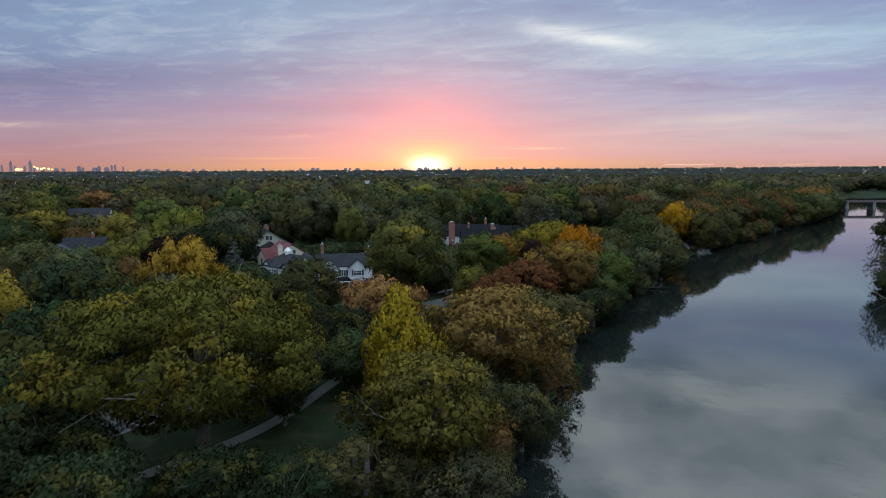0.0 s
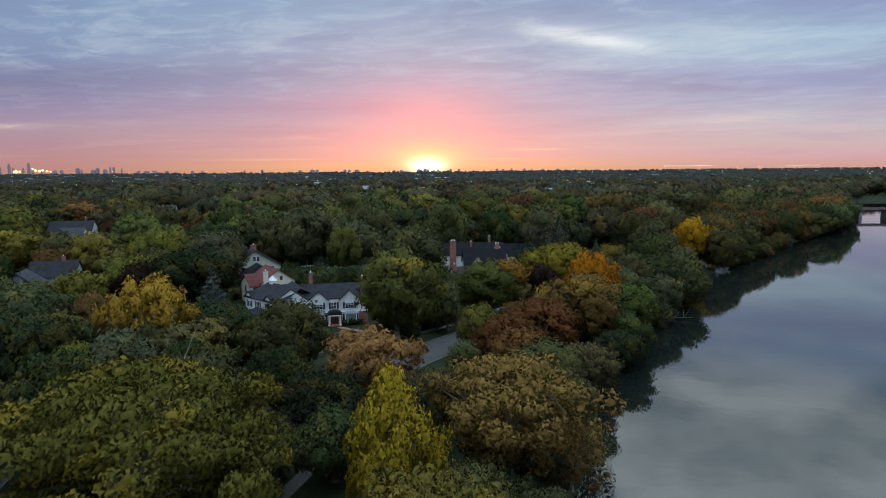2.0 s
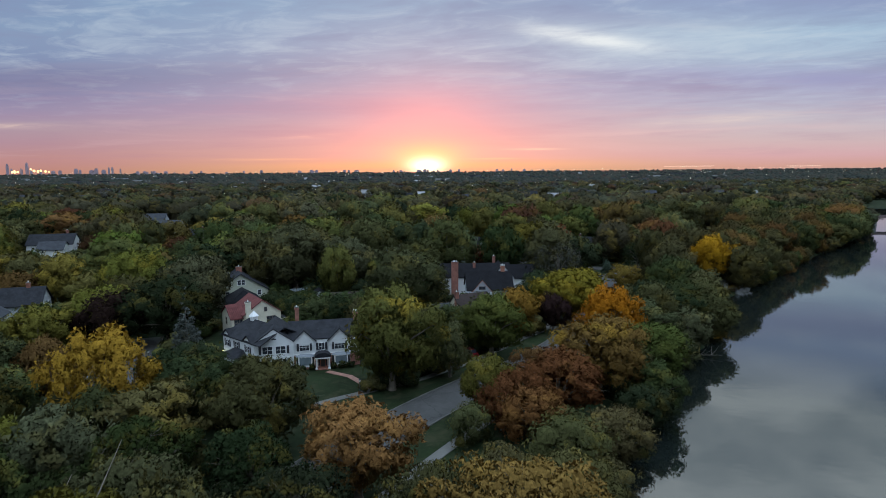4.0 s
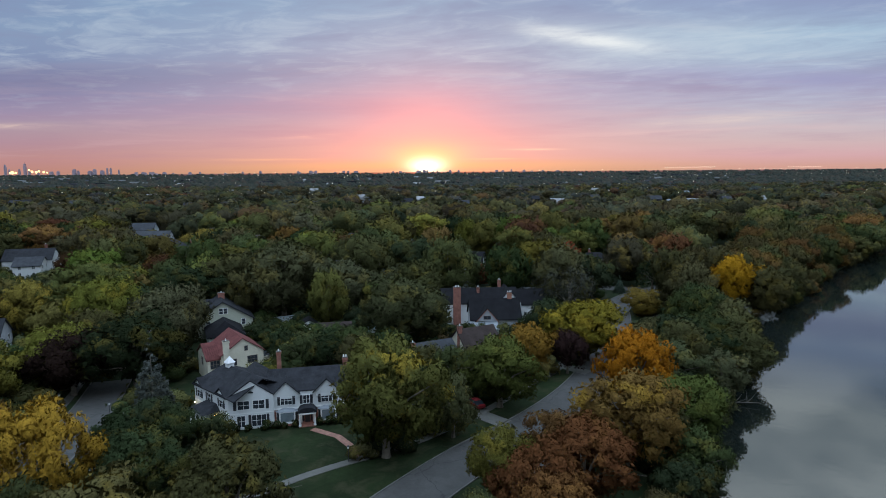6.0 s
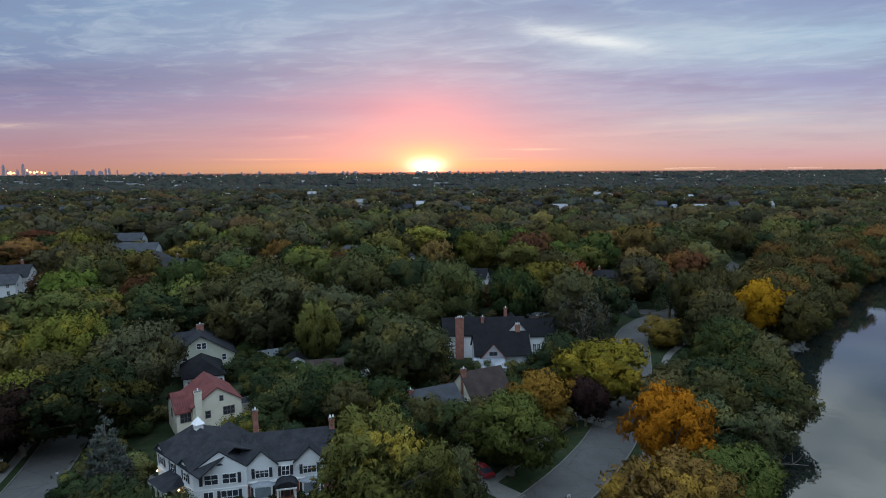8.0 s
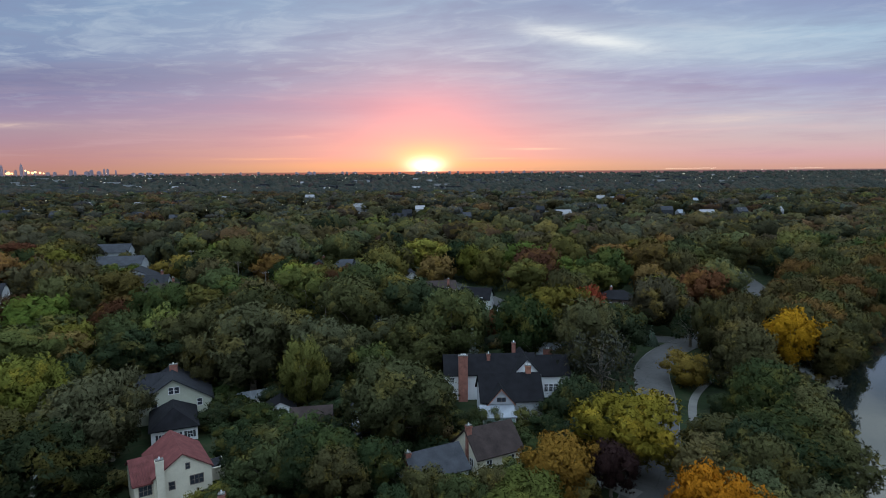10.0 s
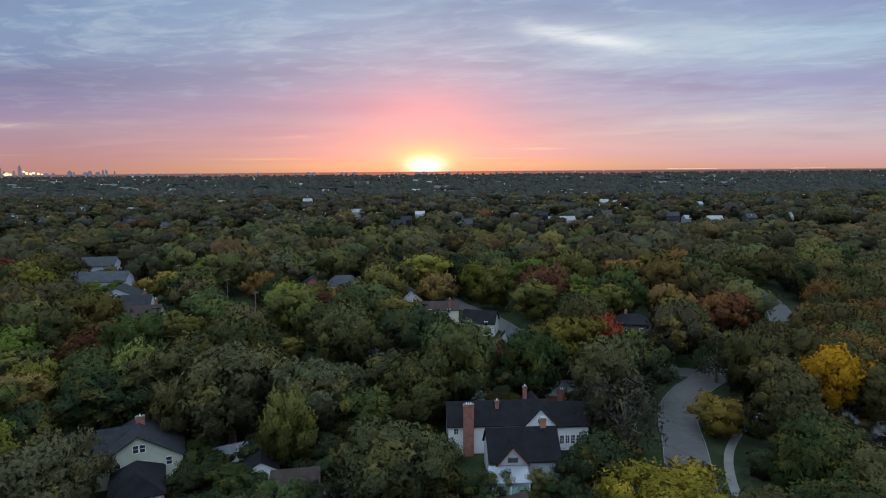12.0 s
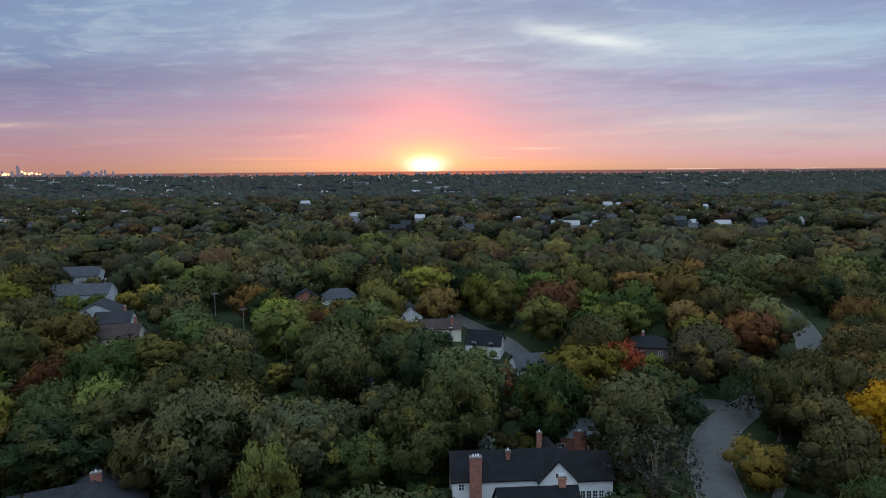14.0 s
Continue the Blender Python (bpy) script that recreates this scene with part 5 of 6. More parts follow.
simple_house(122, 530, -8, 12, 10, 6.0, 4.0, "x", WHITE, SHINGLE, "white house with a dark roof")


def shed(x, y, turn, w, d, eave, rise, along, wall_mat, roof_mat, label):
    h = thing("shed", pose(x, y, 0, 0, 0, turn), label, "shed", "garden sheds")
    wall_and_roof(h, -w / 2, w / 2, -d / 2, d / 2, -0.2, eave, rise, along, wall_mat, roof_mat, 0.25, 0.12)
    part("door", solid(-1.1, 1.1, -d / 2 - 0.05, -d / 2, 0, min(2.1, eave - 0.15)), TRIM, h, "pale shed door")
    KEEP_CLEAR.append((x, y, max(w, d) * 0.5))
    KEEP_CLEAR.append((x * 0.97, y - 6, max(w, d) * 0.4))
    return h


greenhouse = shed(-43.5, 211, 28, 8, 3.6, 1.9, 1.0, "x", WHITE, FLATROOF, "white shed with a pale translucent panel roof")
for k in range(6):
    part("roof_rib", hull(bmesh.new(), [(-3.8 + k * 1.5 + dx, y, z + 0.16) for dx in (-0.06, 0.06) for y, z in ((-2.0, 1.82), (0, 2.94))] + [(-3.8 + k * 1.5, -1, 2.5)]), METAL, greenhouse)
shed(-35.5, 203, 14, 6, 5, 2.6, 1.6, "y", WHITE, BLACKROOF, "white garage with a black shingle roof")
shed(-28, 198, 10, 8, 6, 2.5, 1.8, "x", WOOD, BROWNROOF, "brown garage with a shingle roof")
shed(-18.5, 201.5, 6, 4, 4, 2.8, 1.2, "y", TEAL, SHINGLE, "teal garden shed with a dark roof")


# ---- filler trees and far woods ----
POLES = [(-37.5, 266), (-49, 290.6), (-73.5, 328.5), (-94, 357), (-132, 399)]
for x, y in POLES:
    KEEP_CLEAR.append((x, y, 3))
    OPEN_YARDS.append((x, y, 5.0))
fill = np.random.default_rng(11)
lines = np.array([(p.x, p.y, w) for line, w in ((road_line, 7.0), (street_line, 6.0), (cross_line, 5.5)) for p in line])
palette = ["green"] * 7 + ["olive green"] * 9 + ["dark green"] * 5 + ["grey-green"] * 9 + ["brown-green"] * 5 + ["yellow-green"] * 5 + ["olive-yellow"] * 5 + ["orange-brown"] * 2 + ["rust-brown", "old gold"]
MID_PALETTE = ["bright green"] * 4 + ["grey-green"] * 8 + ["olive green"] * 9 + ["green"] * 5 + ["yellow-green"] * 3 + ["olive-yellow"] * 7 + ["dark green"] * 4 + ["brown-green"] * 7 + ["orange-brown"] * 4 + ["rust-brown"] * 2 + ["old gold"]
# far mix leans to grey tones: haze put into the leaf colours
FAR_PALETTE = ["green"] * 6 + ["olive green"] * 10 + ["dark green"] * 4 + ["grey-green"] * 10 + ["brown-green"] * 12 + ["olive-yellow"] * 3 + ["haze green"] * 12 + ["rust-brown"] * 3 + ["orange-brown"] * 3


def tallest(x, y, R):
    """How high a tree may grow here and leave the houses behind it in the open."""
    top = 99.0
    for a, b, half in OPEN_YARDS:
        n = math.hypot(a, b - 95)
        ux, uy = -a / n, (95 - b) / n
        along, aside = (x - a) * ux + (y - b) * uy, abs((x - a) * uy - (y - b) * ux)
        if -2 < along < 70 and aside < half + R * 0.55:
            top = min(top, 3.0 + 0.25 * max(along, 0))
    return top


def free(x, y, R, close=0.72, shore=-2.0, depth=None):
    if (float(river_depth(np.array([x]), np.array([y]))[0]) if depth is None else depth) > shore:
        return False
    if (np.hypot(lines[:, 0] - x, lines[:, 1] - y) < lines[:, 2] + R * 0.25).any():
        return False
    if any(math.hypot(x - a, y - b) < r + R * 0.5 for a, b, r in KEEP_CLEAR):
        return False
    p = np.array(PLACED)
    return bool((np.hypot(p[:, 0] - x, p[:, 1] - y) > (p[:, 2] + R) * close).all())


# the wooded river bank
BANK_COLOURS = ["brown-green", "olive green", "grey-green", "green", "orange-brown", "brown-green"]
bank = smooth_line([p for p in LEFT_BANK if 40 < p[1] < 600], 4.0)
for i, q in enumerate(bank):
    for back in (0.5, 8, 16, 25):
        low = back < 5 and i % 2
        R = fill.uniform(2.8, 4.2) if low else fill.uniform(4.2, 6.5) if q.y < 150 else fill.uniform(5.2, 8.2)
        x, y = q.x - back * 0.8 + fill.uniform(-1.5, 1.0), q.y + back * 0.6 + fill.uniform(-2, 2)
        if y > 48 and (back < 5 or y > 150) and free(x, y, R, 0.5, 1.0):
            H = R * fill.uniform(1.6, 2.3) if low or y < 150 else fill.uniform(9, 13.5) if y < 215 else fill.uniform(12, 17)
            colour = BANK_COLOURS[int(fill.integers(6))]
            if y < 330:
                tree(x, y, H, R, colour, "bush" if low else "round", group="riverside trees", label=f"{colour} leafy tree leaning over the river bank")
            else:
                mass_tree(x, y, H, R, colour)
for ring, (y0, y1, n) in enumerate(((42, 150, 1500), (150, 250, 4000), (250, 520, 9000))):
    ys = fill.uniform(y0, y1, n)
    xs = fill.uniform(-0.86, 0.80, n) * (ys + 12) if ring else fill.uniform(-100, -14, n)
    for x, y, R, depth in zip(xs.tolist(), ys.tolist(), fill.uniform((4.6, 5.8, 7.2)[ring], (7.4, 9.8, 11.0)[ring], n).tolist(), river_depth(xs, ys).tolist()):
        if free(x, y, R, 0.78, depth=depth):
            top = tallest(x, y, R)
            if top < 6:
                continue
            H, colour = min(R * fill.uniform(1.7, 2.4), 20.0, top), (palette if ring < 2 else MID_PALETTE)[int(fill.integers(len(palette if ring < 2 else MID_PALETTE)))]
            R = min(R, H * 0.62)
            if len(PLACED) - len(MASS) < 262 and (y < 150 or y < 235 and abs(x) < 75):
                tree(x, y, H, R, colour, group="neighbourhood trees")
            else:
                mass_tree(x, y, H, R, colour)
# hedges and shrubs that fill the gardens and wood edges
shrubs = []
ys = fill.uniform(60, 300, 5200)
xs = fill.uniform(-0.84, 0.6, 5200) * (ys + 12)
for x, y, R, depth in zip(xs.tolist(), ys.tolist(), fill.uniform(1.6, 3.2, 5200).tolist(), river_depth(xs, ys).tolist()):
    if depth < -1 and len(shrubs) < 800 and not (np.hypot(lines[:, 0] - x, lines[:, 1] - y) < lines[:, 2] + 1.5).any() and not any(math.hypot(x - a, y - b) < r * 0.85 for a, b, r in KEEP_CLEAR) \
            and not any(math.hypot(x - r[0], y - r[1]) < 2.6 for r in shrubs[-400:]) and not (-40 < x < 30 and y < 130 and x < y * 0.33 - 18 + 20 and y > 45 and x > -30):
        shrubs.append((x, y, R * fill.uniform(1.0, 1.7), R, ["dark green", "green", "dark green", "brown-green", "olive green"][int(fill.integers(5))]))
plant_mass("undergrowth", "dark shrubs and hedges under the trees", shrubs, "shrub")
plant_mass("neighbourhood_woods", "dense autumn woods between the houses, green and brown", [r for r in MASS if r[1] < 395], "mass")
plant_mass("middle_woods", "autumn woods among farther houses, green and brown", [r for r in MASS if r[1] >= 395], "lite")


def far_woods(name, n, near, far, cell, low, seed):
    """Crowns of trees too far off to count, joined in one mesh: lumpy domes of uneven facets."""
    rng = np.random.default_rng(seed)
    a = rng.uniform(-0.80, 0.78, n)
    d = np.sqrt(rng.uniform(near ** 2, far ** 2, n)) if far < 2000 else near * (far / near) ** rng.uniform(0, 1, n)
    x, y = a * d, d
    ok = river_depth(x, y) < -4
    ok &= ~((y < 515) & (np.abs(x) < 0.8 * (y + 12)))
    x, y = x[ok], y[ok]
    z = land(x, y)
    verts, faces = [], []
    k = 0
    for i in range(len(x)):
        R, H = rng.uniform(4.5, 8.0) * cell, rng.uniform(9, 16) * (1 + 0.15 * (cell - 1))
        segs, rings = low
        v = []
        for j in range(rings + 1):
            el = (j / rings) * math.pi * 0.5
            for s in range(segs):
                w = R * rng.uniform(0.72, 1.2)
                v.append((x[i] + math.cos(s * math.tau / segs + j * 0.4) * w * math.cos(el * 0.93), y[i] + math.sin(s * math.tau / segs + j * 0.4) * w * math.cos(el * 0.93),
                          z[i] + H * 0.22 + H * 0.78 * math.sin(el) * rng.uniform(0.86, 1.06)))
        verts += v
        for j in range(rings):
            for s in range(segs):
                p, q = k + j * segs + s, k + j * segs + (s + 1) % segs
                faces.append((p, q, q + segs, p + segs))
        faces.append(tuple(k + rings * segs + s for s in range(segs)))
        k += len(v)
    me = bpy.data.meshes.new(name)
    me.from_pydata(verts, [], faces)
    me.polygons.foreach_set("use_smooth", np.ones(len(faces), dtype=bool))
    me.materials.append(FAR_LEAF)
    tagged(new(name, me), "distant autumn woods of green and brown crowns", "woods", kind="stuff")


shop_rng = np.random.default_rng(57)
SHOPS = [(float(shop_rng.uniform(0.02, 0.46)) * d, d) for d in (620 * (1500 / 620) ** (k / 43) for k in range(44))]
rows = []
wood_rng = np.random.default_rng(21)
n = 1700
d = np.sqrt(wood_rng.uniform(500 ** 2, 1150 ** 2, n))
wx, wy = wood_rng.uniform(-0.80, 0.78, n) * d, d
keep = (river_depth(wx, wy) < -4) & ~((wy < 515) & (np.abs(wx) < 0.8 * (wy + 12)))
for x, y in zip(wx[keep].tolist(), wy[keep].tolist()):
    R = wood_rng.uniform(6.5, 11)
    if any(abs(x - a * y / b) < 10 and b - 48 < y < b + 8 for a, b in SHOPS):
        continue
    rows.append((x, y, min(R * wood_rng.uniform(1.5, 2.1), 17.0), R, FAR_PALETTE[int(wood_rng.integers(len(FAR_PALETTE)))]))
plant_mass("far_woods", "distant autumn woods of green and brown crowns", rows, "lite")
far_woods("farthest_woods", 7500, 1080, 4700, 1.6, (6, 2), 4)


# ---- distance: city skyline, far buildings, lights and sun glints ----
sky_rng = np.random.default_rng(31)


def tower(x, w, h, y=4680.0):
    t = thing("far_tower", pose(x, y, 18), "hazy far-off city tower on the horizon", "tower", "city skyline")
    part("shaft", solid(-w / 2, w / 2, -w / 3, w / 3, -20, h * 0.82), HAZE_WALL, t)
    part("crown", block(solid(-w * 0.34, w * 0.34, -w / 4, w / 4, h * 0.82, h), -w * 0.05, w * 0.05, -w * 0.05, w * 0.05, h, h * (1.12 if h > 60 else 1.01)), HAZE_WALL, t)


for px, h, w in ((13, 74, 12), (29, 102, 16), (36, 62, 12), (53, 62, 14), (63, 108, 18), (70, 66, 14), (86, 58, 14), (108, 40, 24), (120, 42, 20), (148, 58, 24), (155, 46, 14), (175, 44, 28),
                 (183, 58, 22), (196, 46, 26), (205, 66, 12), (211, 66, 14), (225, 52, 10)):
    tower((px - 784) / 1100 * 4700, w, h * 0.82)
for _ in range(46):
    px = sky_rng.uniform(240, 1000)
    tower((px - 784) / 1100 * 4700, sky_rng.uniform(9, 26), sky_rng.uniform(12, 25))


def far_blocks(n, seed):
    """Pale houses and long low buildings far off among the woods."""
    rng = np.random.default_rng(seed)
    bm = bmesh.new()
    for _ in range(n):
        d = 560 * (3200 / 560) ** rng.uniform()
        x, y = rng.uniform(-0.72, 0.5) * d, d
        if float(river_depth(np.array([x]), np.array([y]))[0]) > -20:
            continue
        w, dp, h = rng.uniform(7, 12) * (1 + d / 3000), rng.uniform(7, 10), rng.uniform(8, 12)
        z = float(land(x, y))
        if d < 1300 or rng.uniform() < 0.5:
            hull(bm, [(x + sx * w / 2, y + sy * dp / 2, z + zz) for sx in (-1, 1) for sy in (-1, 1) for zz in (0, h)] + [(x + sx * w / 2, y, z + h + 3.5) for sx in (-1, 1)])
        else:
            block(bm, x - w * 1.4, x + w * 1.4, y - dp / 2, y + dp / 2, z, z + h + 2.5)
    return bm


for name, mat, n, seed in (("far_houses", material("far_pale_wall", (0.24, 0.24, 0.25), 0.9, 0.2, 0.05), 60, 41), ("far_grey_houses", GREYROOF, 110, 42), ("far_dark_houses", SHINGLE, 110, 43)):
    tagged(mesh_object(name, far_blocks(n, seed), mat), "distant houses and low buildings among the trees", "houses", kind="stuff")


shop_bm, shop_roof_bm = bmesh.new(), bmesh.new()
for x, y in SHOPS:
    w, dp, h = shop_rng.uniform(4, 9), shop_rng.uniform(4, 7), shop_rng.uniform(3.5, 6)
    if shop_rng.uniform() < 0.55:
        block(shop_bm, x - w, x + w, y - dp, y + dp, -0.5, h)
        block(shop_roof_bm, x - w + 0.4, x + w - 0.4, y - dp + 0.4, y + dp - 0.4, h, h + 0.4)
    else:
        w *= 0.6
        hull(shop_bm, [(x + sx * w, y + sy * dp, z) for sx in (-1, 1) for sy in (-1, 1) for z in (-0.5, h)])
        hull(shop_roof_bm, [(x + sx * (w + 0.5), y + sy * (dp + 0.5), h + 0.02) for sx in (-1, 1) for sy in (-1, 1)] + [(x + sx * w, y, h + 3.4) for sx in (-1, 1)])
tagged(mesh_object("far_shops", shop_bm, material("far_white_wall", (0.27, 0.27, 0.28), 0.8, 0.2, 0.05)), "pale low shops and houses in far clearings", "houses", kind="stuff")
tagged(mesh_object("far_shop_roofs", shop_roof_bm, FLATROOF), "grey roofs of far shops and houses", "roofs", kind="stuff")


def far_lamps(name, mat, rows, label):
    verts, tris = [], []
    for i, (x, y, z, r) in enumerate(rows):
        verts.append(ICO * r + (x, y, z))
        tris.append(ICO_TRI + 12 * i)
    tagged(new(name, mesh_from(name, np.concatenate(verts), np.concatenate(tris), [mat])), label, "lights", kind="stuff")


lamp_rows = []
for _ in range(260):
    d = 600 * (4500 / 600) ** sky_rng.uniform()
    x, y = sky_rng.uniform(-0.7, 0.68) * d, d
    z = float(land(x, y)) + sky_rng.uniform(15, 19) * (1 + 0.35 * (d > 1400))
    lamp_rows.append((x, y, z, d * sky_rng.uniform(0.00022, 0.00055)))
for k in range(26):
    lamp_rows.append(((1172 + k * 3.4 - 784) / 1100 * 4300, 4300, 46 + sky_rng.uniform(-2, 2), 2.6))
for k in range(14):
    lamp_rows.append(((1386 + k * 4.3 - 784) / 1100 * 4300, 4300, 44 + sky_rng.uniform(-2, 2), 2.4))
far_lamps("far_lamps", FAR_GLOW, lamp_rows, "distant white street and stadium lamps at dusk")
# sun glints on the towers, added as small glowing balls; no lamps here
far_lamps("city_lamps", CITY_GLINT, [((px - 784) / 1100 * 4600, 4600, z, r) for px, z, r in ((38, 44, 13), (34, 42, 8), (44, 43, 8), (67, 62, 8), (72, 50, 10), (79, 46, 10), (84, 52, 9), (92, 46, 9), (98, 42, 6))],
          "warm sunrise-lit glints on far city towers")

# ---- bridge, river bank stones, fallen wood ----
bridge = thing("bridge", pose(278, 462, 0, 0, 0, -5), "low dark road bridge on stone piers across the river", "bridge")
part("deck", solid(-15, 130, -4, 4, 2.2, 3.1), DARKBRICK, bridge)
for s in (-4, 3.8):
    part("parapet", solid(-15, 130, s, s + 0.2, 3.1, 3.6), DARKBRICK, bridge, "pale bridge parapet")
for k in range(7):
    part("pier", hull(bmesh.new(), [(k * 19 + dx * f, dy * f, z) for z, f in ((-6, 1.15), (2.2, 1.0)) for dx in (-0.9, 0.9) for dy in (-3.8, 3.8)]), STONE, bridge, "stone bridge pier")

riprap = thing("stone_ramp", pose(0, 0, 0), "grey broken-stone ramp sloping into the river", "ramp")
rock_rng = np.random.default_rng(17)
rocks = []
for k in range(4):
    bm = hull(bmesh.new(), [tuple((rock_rng.normal(size=3) * (0.5, 0.4, 0.22)).tolist()) for _ in range(14)])
    me = bpy.data.meshes.new("stone")
    bm.to_mesh(me)
    bm.free()
    me.materials.append(STONE)
    rocks.append(me)
for k in range(210):
    a, b = rock_rng.uniform(), rock_rng.uniform()
    x, y = 87.8 + a * 10 + b * 3, 236 - a * 7 + (b - 0.5) * 12
    o = new("stone", rocks[k % 4])
    o.parent = riprap
    o.matrix_world = pose(x, y, float(land(x, y)) + 0.15, *rock_rng.uniform(0, 360, 3).tolist()) @ Matrix.Diagonal((*rock_rng.uniform(0.6, 1.5, 3).tolist(), 1))


def dead_wood(x, y, z, length, rise, turn, label, forks=5, girth=0.22, seed=1):
    """A bare bent trunk with broken branches."""
    rng = np.random.default_rng(seed)
    t = thing("dead_wood", pose(x, y, z, 0, 0, turn), label, "dead wood")
    bm = bmesh.new()
    pts = [Vector((length * k / 4, rng.uniform(-0.3, 0.3), rise * (k / 4))) for k in range(5)]
    for k in range(4):
        limb(bm, pts[k], pts[k + 1], girth * (1 - k * 0.22), girth * (1 - (k + 1) * 0.22) + 0.02, 7)
    part("trunk", bm, BARK, t)
    for k in range(forks):
        q = pts[1 + k % 3]
        tip = q + Vector((rng.uniform(0.3, 1.2), rng.uniform(-1.4, 1.4), rng.uniform(0.2, 1.6))) * (length / 5)
        bm = bmesh.new()
        limb(bm, q, q.lerp(tip, 0.6), girth * 0.35, girth * 0.2, 5)
        limb(bm, q.lerp(tip, 0.6), tip + Vector((0, 0, 0.3)), girth * 0.2, 0.02, 5)
        part("branch", bm, BARK, t)


dead_wood(50, 161, -2.9, 9, 0.6, -10, "bare fallen tree lying in the river shallows", 6, 0.22, 3)
dead_wood(11, 78, -2.9, 6, 0.5, -30, "bare fallen branches at the water's edge", 6, 0.15, 4)
dead_wood(14, 86, -2.8, 5, 1.2, -15, "bare fallen branches at the water's edge", 5, 0.13, 5)
dead_wood(104, 143, -2.6, 4.5, 3.0, 170, "bare leaning snag at the river bank", 5, 0.14, 6)
snag = thing("snag", pose(-7.0, 52.0, 0), "broken pale dead tree stump among brush", "stump")
bm = bmesh.new()
limb(bm, (0, 0, -0.4), (0.15, 0, 3.2), 0.32, 0.24, 8)
limb(bm, (0.15, 0, 3.2), (0.3, 0.1, 4.6), 0.18, 0.05, 6)
limb(bm, (0.05, 0, 2.6), (-0.25, 0.1, 4.0), 0.13, 0.03, 6)
part("trunk", bm, STONE, snag)

# ---- street furniture, poles, cars ----
pole_tops = []
for x, y in POLES:
    p = thing("utility_pole", pose(x, y, 0, 0, 0, 30), "weathered wooden utility pole with a crossarm", "utility pole", "utility poles")
    bm = bmesh.new()
    limb(bm, (0, 0, -0.5), (0, 0, 10.6), 0.19, 0.13, 8)
    part("pole", bm, WOOD, p)
    part("crossarm", solid(-1.3, 1.3, -0.08, 0.08, 9.7, 9.9), WOOD, p)
    for k in (-1.2, -0.5, 0.5, 1.2):
        bm = bmesh.new()
        limb(bm, (k, 0, 9.9), (k, 0, 10.15), 0.05, 0.03, 6)
        part("insulator", bm, TRIM, p)
    pole_tops.append(Matrix.Translation((x, y, 0)) @ pose(0, 0, 0, 0, 0, 30))
for m0, m1 in zip(pole_tops, pole_tops[1:]):
    for k in (-1.2, 1.2):
        a, b = m0 @ Vector((k, 0, 10.15)), m1 @ Vector((k, 0, 10.15))
        bm = bmesh.new()
        for i in range(8):
            q = [a.lerp(b, t) - Vector((0, 0, 1.2 * 4 * t * (1 - t))) for t in (i / 8, (i + 1) / 8)]
            limb(bm, q[0], q[1], 0.025, 0.025, 4)
        tagged(mesh_object("power_line", bm, BLACK), "thin black sagging overhead wire", "wire", "overhead wires")


def lamp_post(x, y, lit=False):
    p = thing("lamp_post", pose(x, y, 0), "black garden lamp post with a pale lantern", "lamp post", "lamp posts")
    bm = bmesh.new()
    limb(bm, (0, 0, -0.2), (0, 0, 0.3), 0.11, 0.06, 8)
    limb(bm, (0, 0, 0.3), (0, 0, 2.0), 0.05, 0.04, 8)
    part("post", bm, BLACK, p)
    part("lantern", hull(bmesh.new(), [(sx * w, sy * w, z) for z, w in ((2.0, 0.09), (2.35, 0.16)) for sx in (-1, 1) for sy in (-1, 1)]), TRIM, p, "pale glass lantern")
    part("lantern_cap", hull(bmesh.new(), [(sx * 0.2, sy * 0.2, 2.36) for sx in (-1, 1) for sy in (-1, 1)] + [(0, 0, 2.58)]), BLACK, p)


for x, y in ((-14.8, 131.9), (-70.0, 154.0), (-58.8, 149.8)):
    lamp_post(x, y)
sign = thing("road_sign", pose(15.7, 142.2, 0, 0, 0, 30), "small white road sign on a metal post", "sign")
bm = bmesh.new()
limb(bm, (0, 0, -0.2), (0, 0, 2.3), 0.035, 0.035, 6)
part("post", bm, METAL, sign)
part("plate", solid(-0.3, 0.3, -0.06, -0.03, 1.55, 2.3), TRIM, sign)
for z, w in ((2.08, 0.2), (1.93, 0.16), (1.74, 0.2)):
    part("marking", solid(-w, w, -0.066, -0.06, z - 0.035, z + 0.035), BLACK, sign)


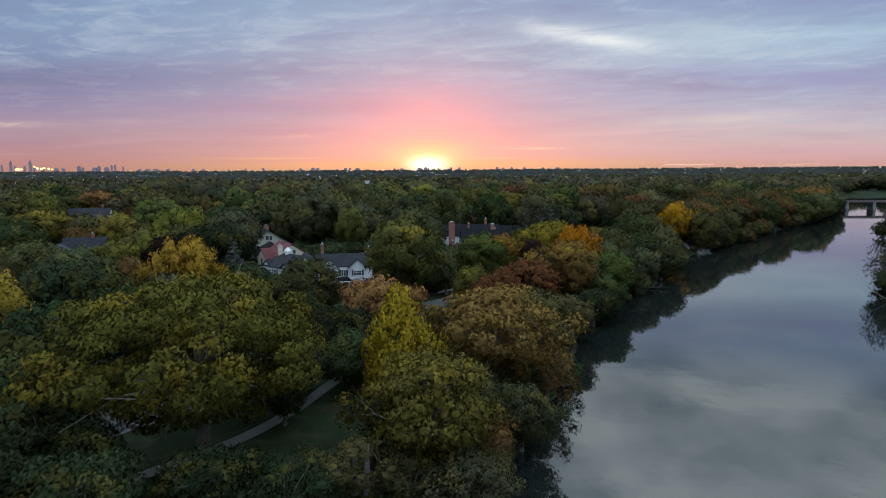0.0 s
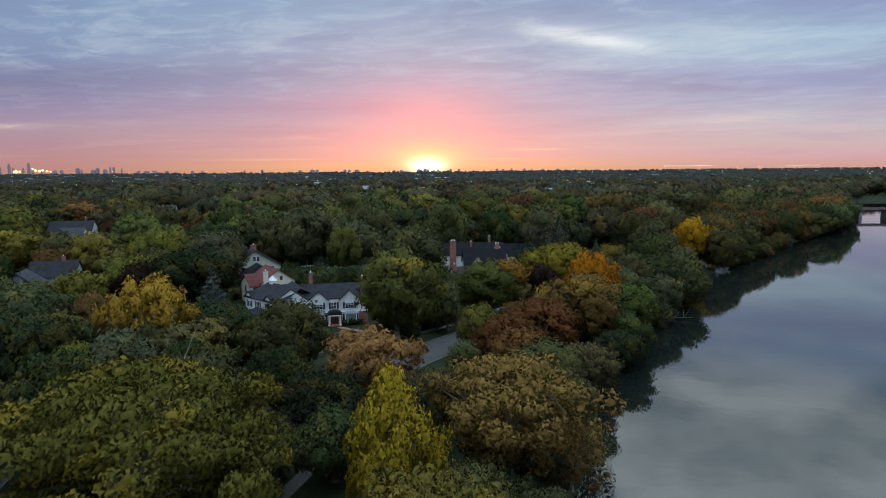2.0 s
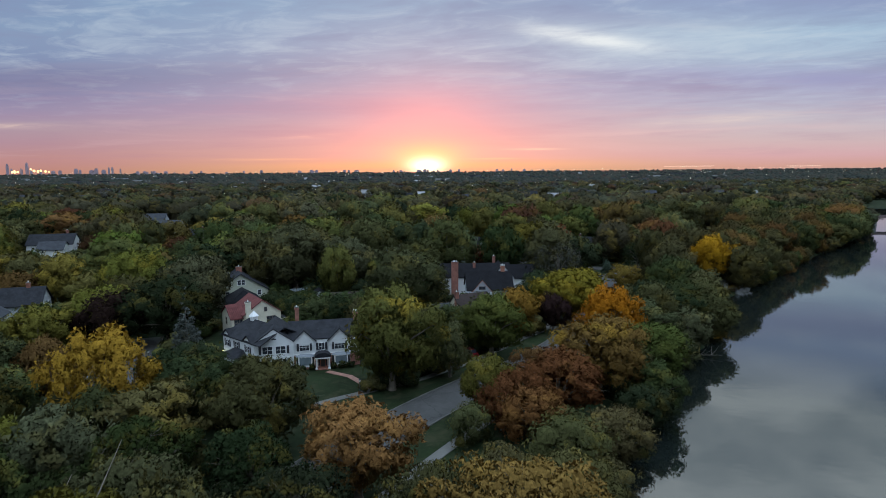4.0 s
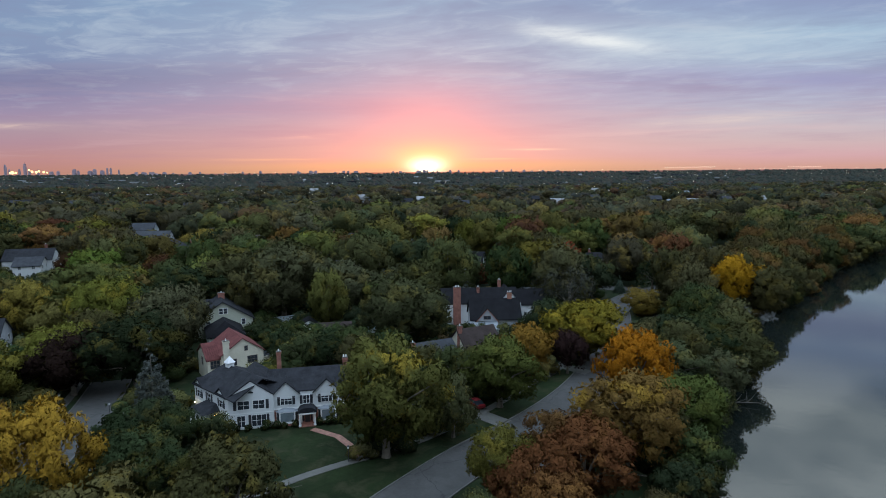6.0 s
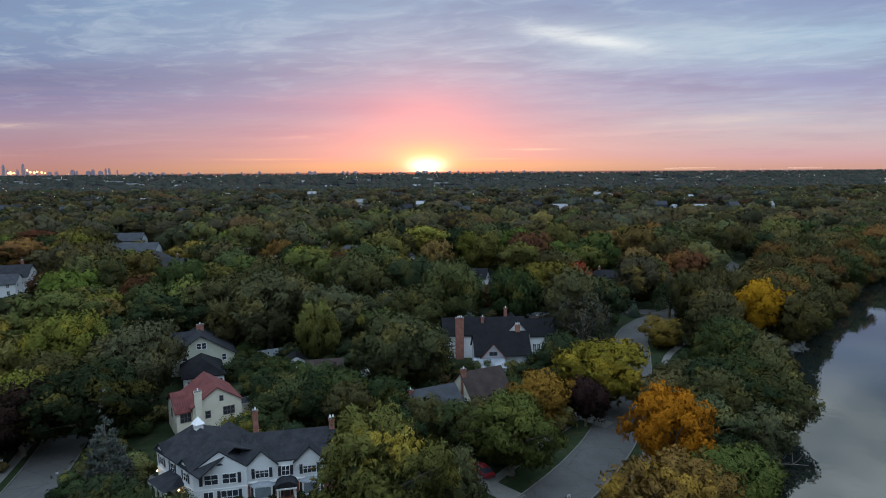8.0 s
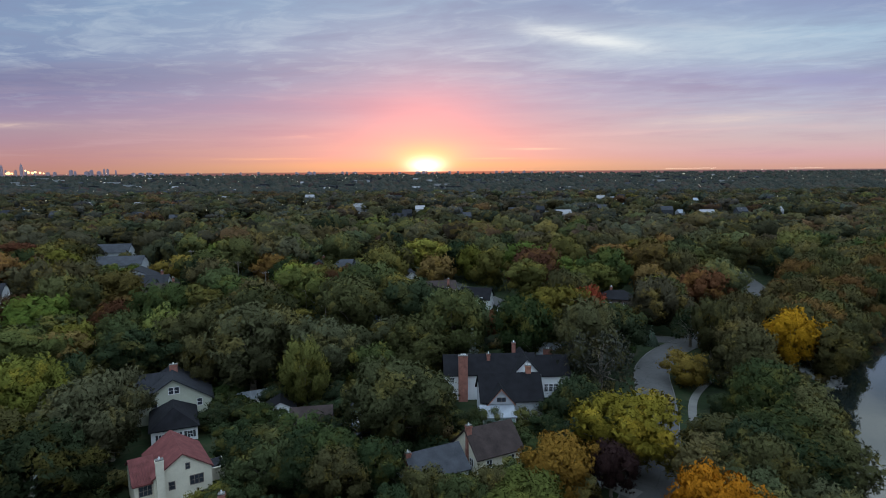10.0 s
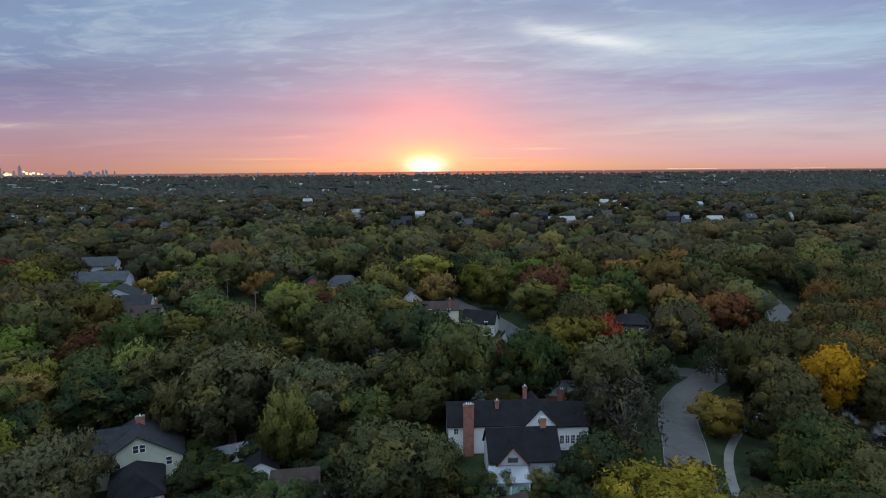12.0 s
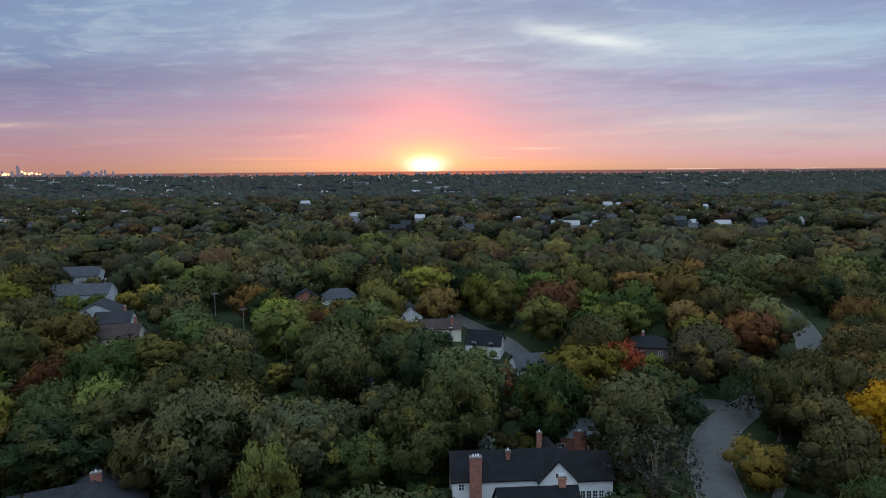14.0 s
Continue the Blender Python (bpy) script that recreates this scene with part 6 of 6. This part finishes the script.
def car(x, y, turn, mat, label):
    c = thing("car", pose(x, y, 0.06, 0, 0, turn), label, "car", "parked cars")
    side = [(-2.2, 0.45), (-2.2, 0.85), (-1.75, 0.98), (-1.1, 1.5), (0.5, 1.52), (1.15, 1.02), (2.05, 0.88), (2.22, 0.5)]
    bm = bmesh.new()
    hull(bm, [(px, s * 0.86, pz) for px, pz in side if pz < 1.05 for s in (-1, 1)] + [(px, s * 0.8, 0.3) for px in (-2.1, 2.1) for s in (-1, 1)])
    part("body", bm, mat, c)
    part("cabin", hull(bmesh.new(), [(px, s * w, pz) for px, pz, w in ((-1.8, 0.95, 0.8), (-1.15, 1.48, 0.62), (0.45, 1.5, 0.62), (1.2, 0.95, 0.8)) for s in (-1, 1)]), GLASS, c, "dark car glass")
    part("car_roof", hull(bmesh.new(), [(px, s * w, pz) for px, pz, w in ((-1.1, 1.49, 0.61), (0.4, 1.51, 0.61), (-0.9, 1.56, 0.5), (0.2, 1.57, 0.5)) for s in (-1, 1)]), mat, c)
    for px in (-1.35, 1.4):
        for s in (-1, 1):
            bm = bmesh.new()
            bmesh.ops.create_cone(bm, cap_ends=True, segments=16, radius1=0.33, radius2=0.33, depth=0.22)
            bm.transform(Matrix.Translation((px, s * 0.78, 0.33)) @ pose(0, 0, 0, 90, 0, 0))
            wheel = part("wheel", bm, RUBBER, c)
            bm = bmesh.new()
            bmesh.ops.create_cone(bm, cap_ends=True, segments=12, radius1=0.19, radius2=0.17, depth=0.05)
            bm.transform(Matrix.Translation((px, s * 0.9, 0.33)) @ pose(0, 0, 0, 90, 0, 0))
            part("rim", bm, METAL, wheel)
    for s in (-1, 1):
        part("headlight", solid(2.1, 2.23, s * 0.62 - 0.16, s * 0.62 + 0.16, 0.62, 0.76), BRIGHT_GLASS, c)
        part("tail_light", solid(-2.24, -2.15, s * 0.64 - 0.14, s * 0.64 + 0.14, 0.7, 0.84), CAR_RED, c)


car(-20.7, 196.3, 25, CAR_SILVER, "silver-blue parked saloon car beside a house")
car(-16.4, 193.3, 20, CAR_BLACK, "dark parked car beside a house")
car(4.6, 152.6, 118, CAR_RED, "dark red car parked on a driveway")
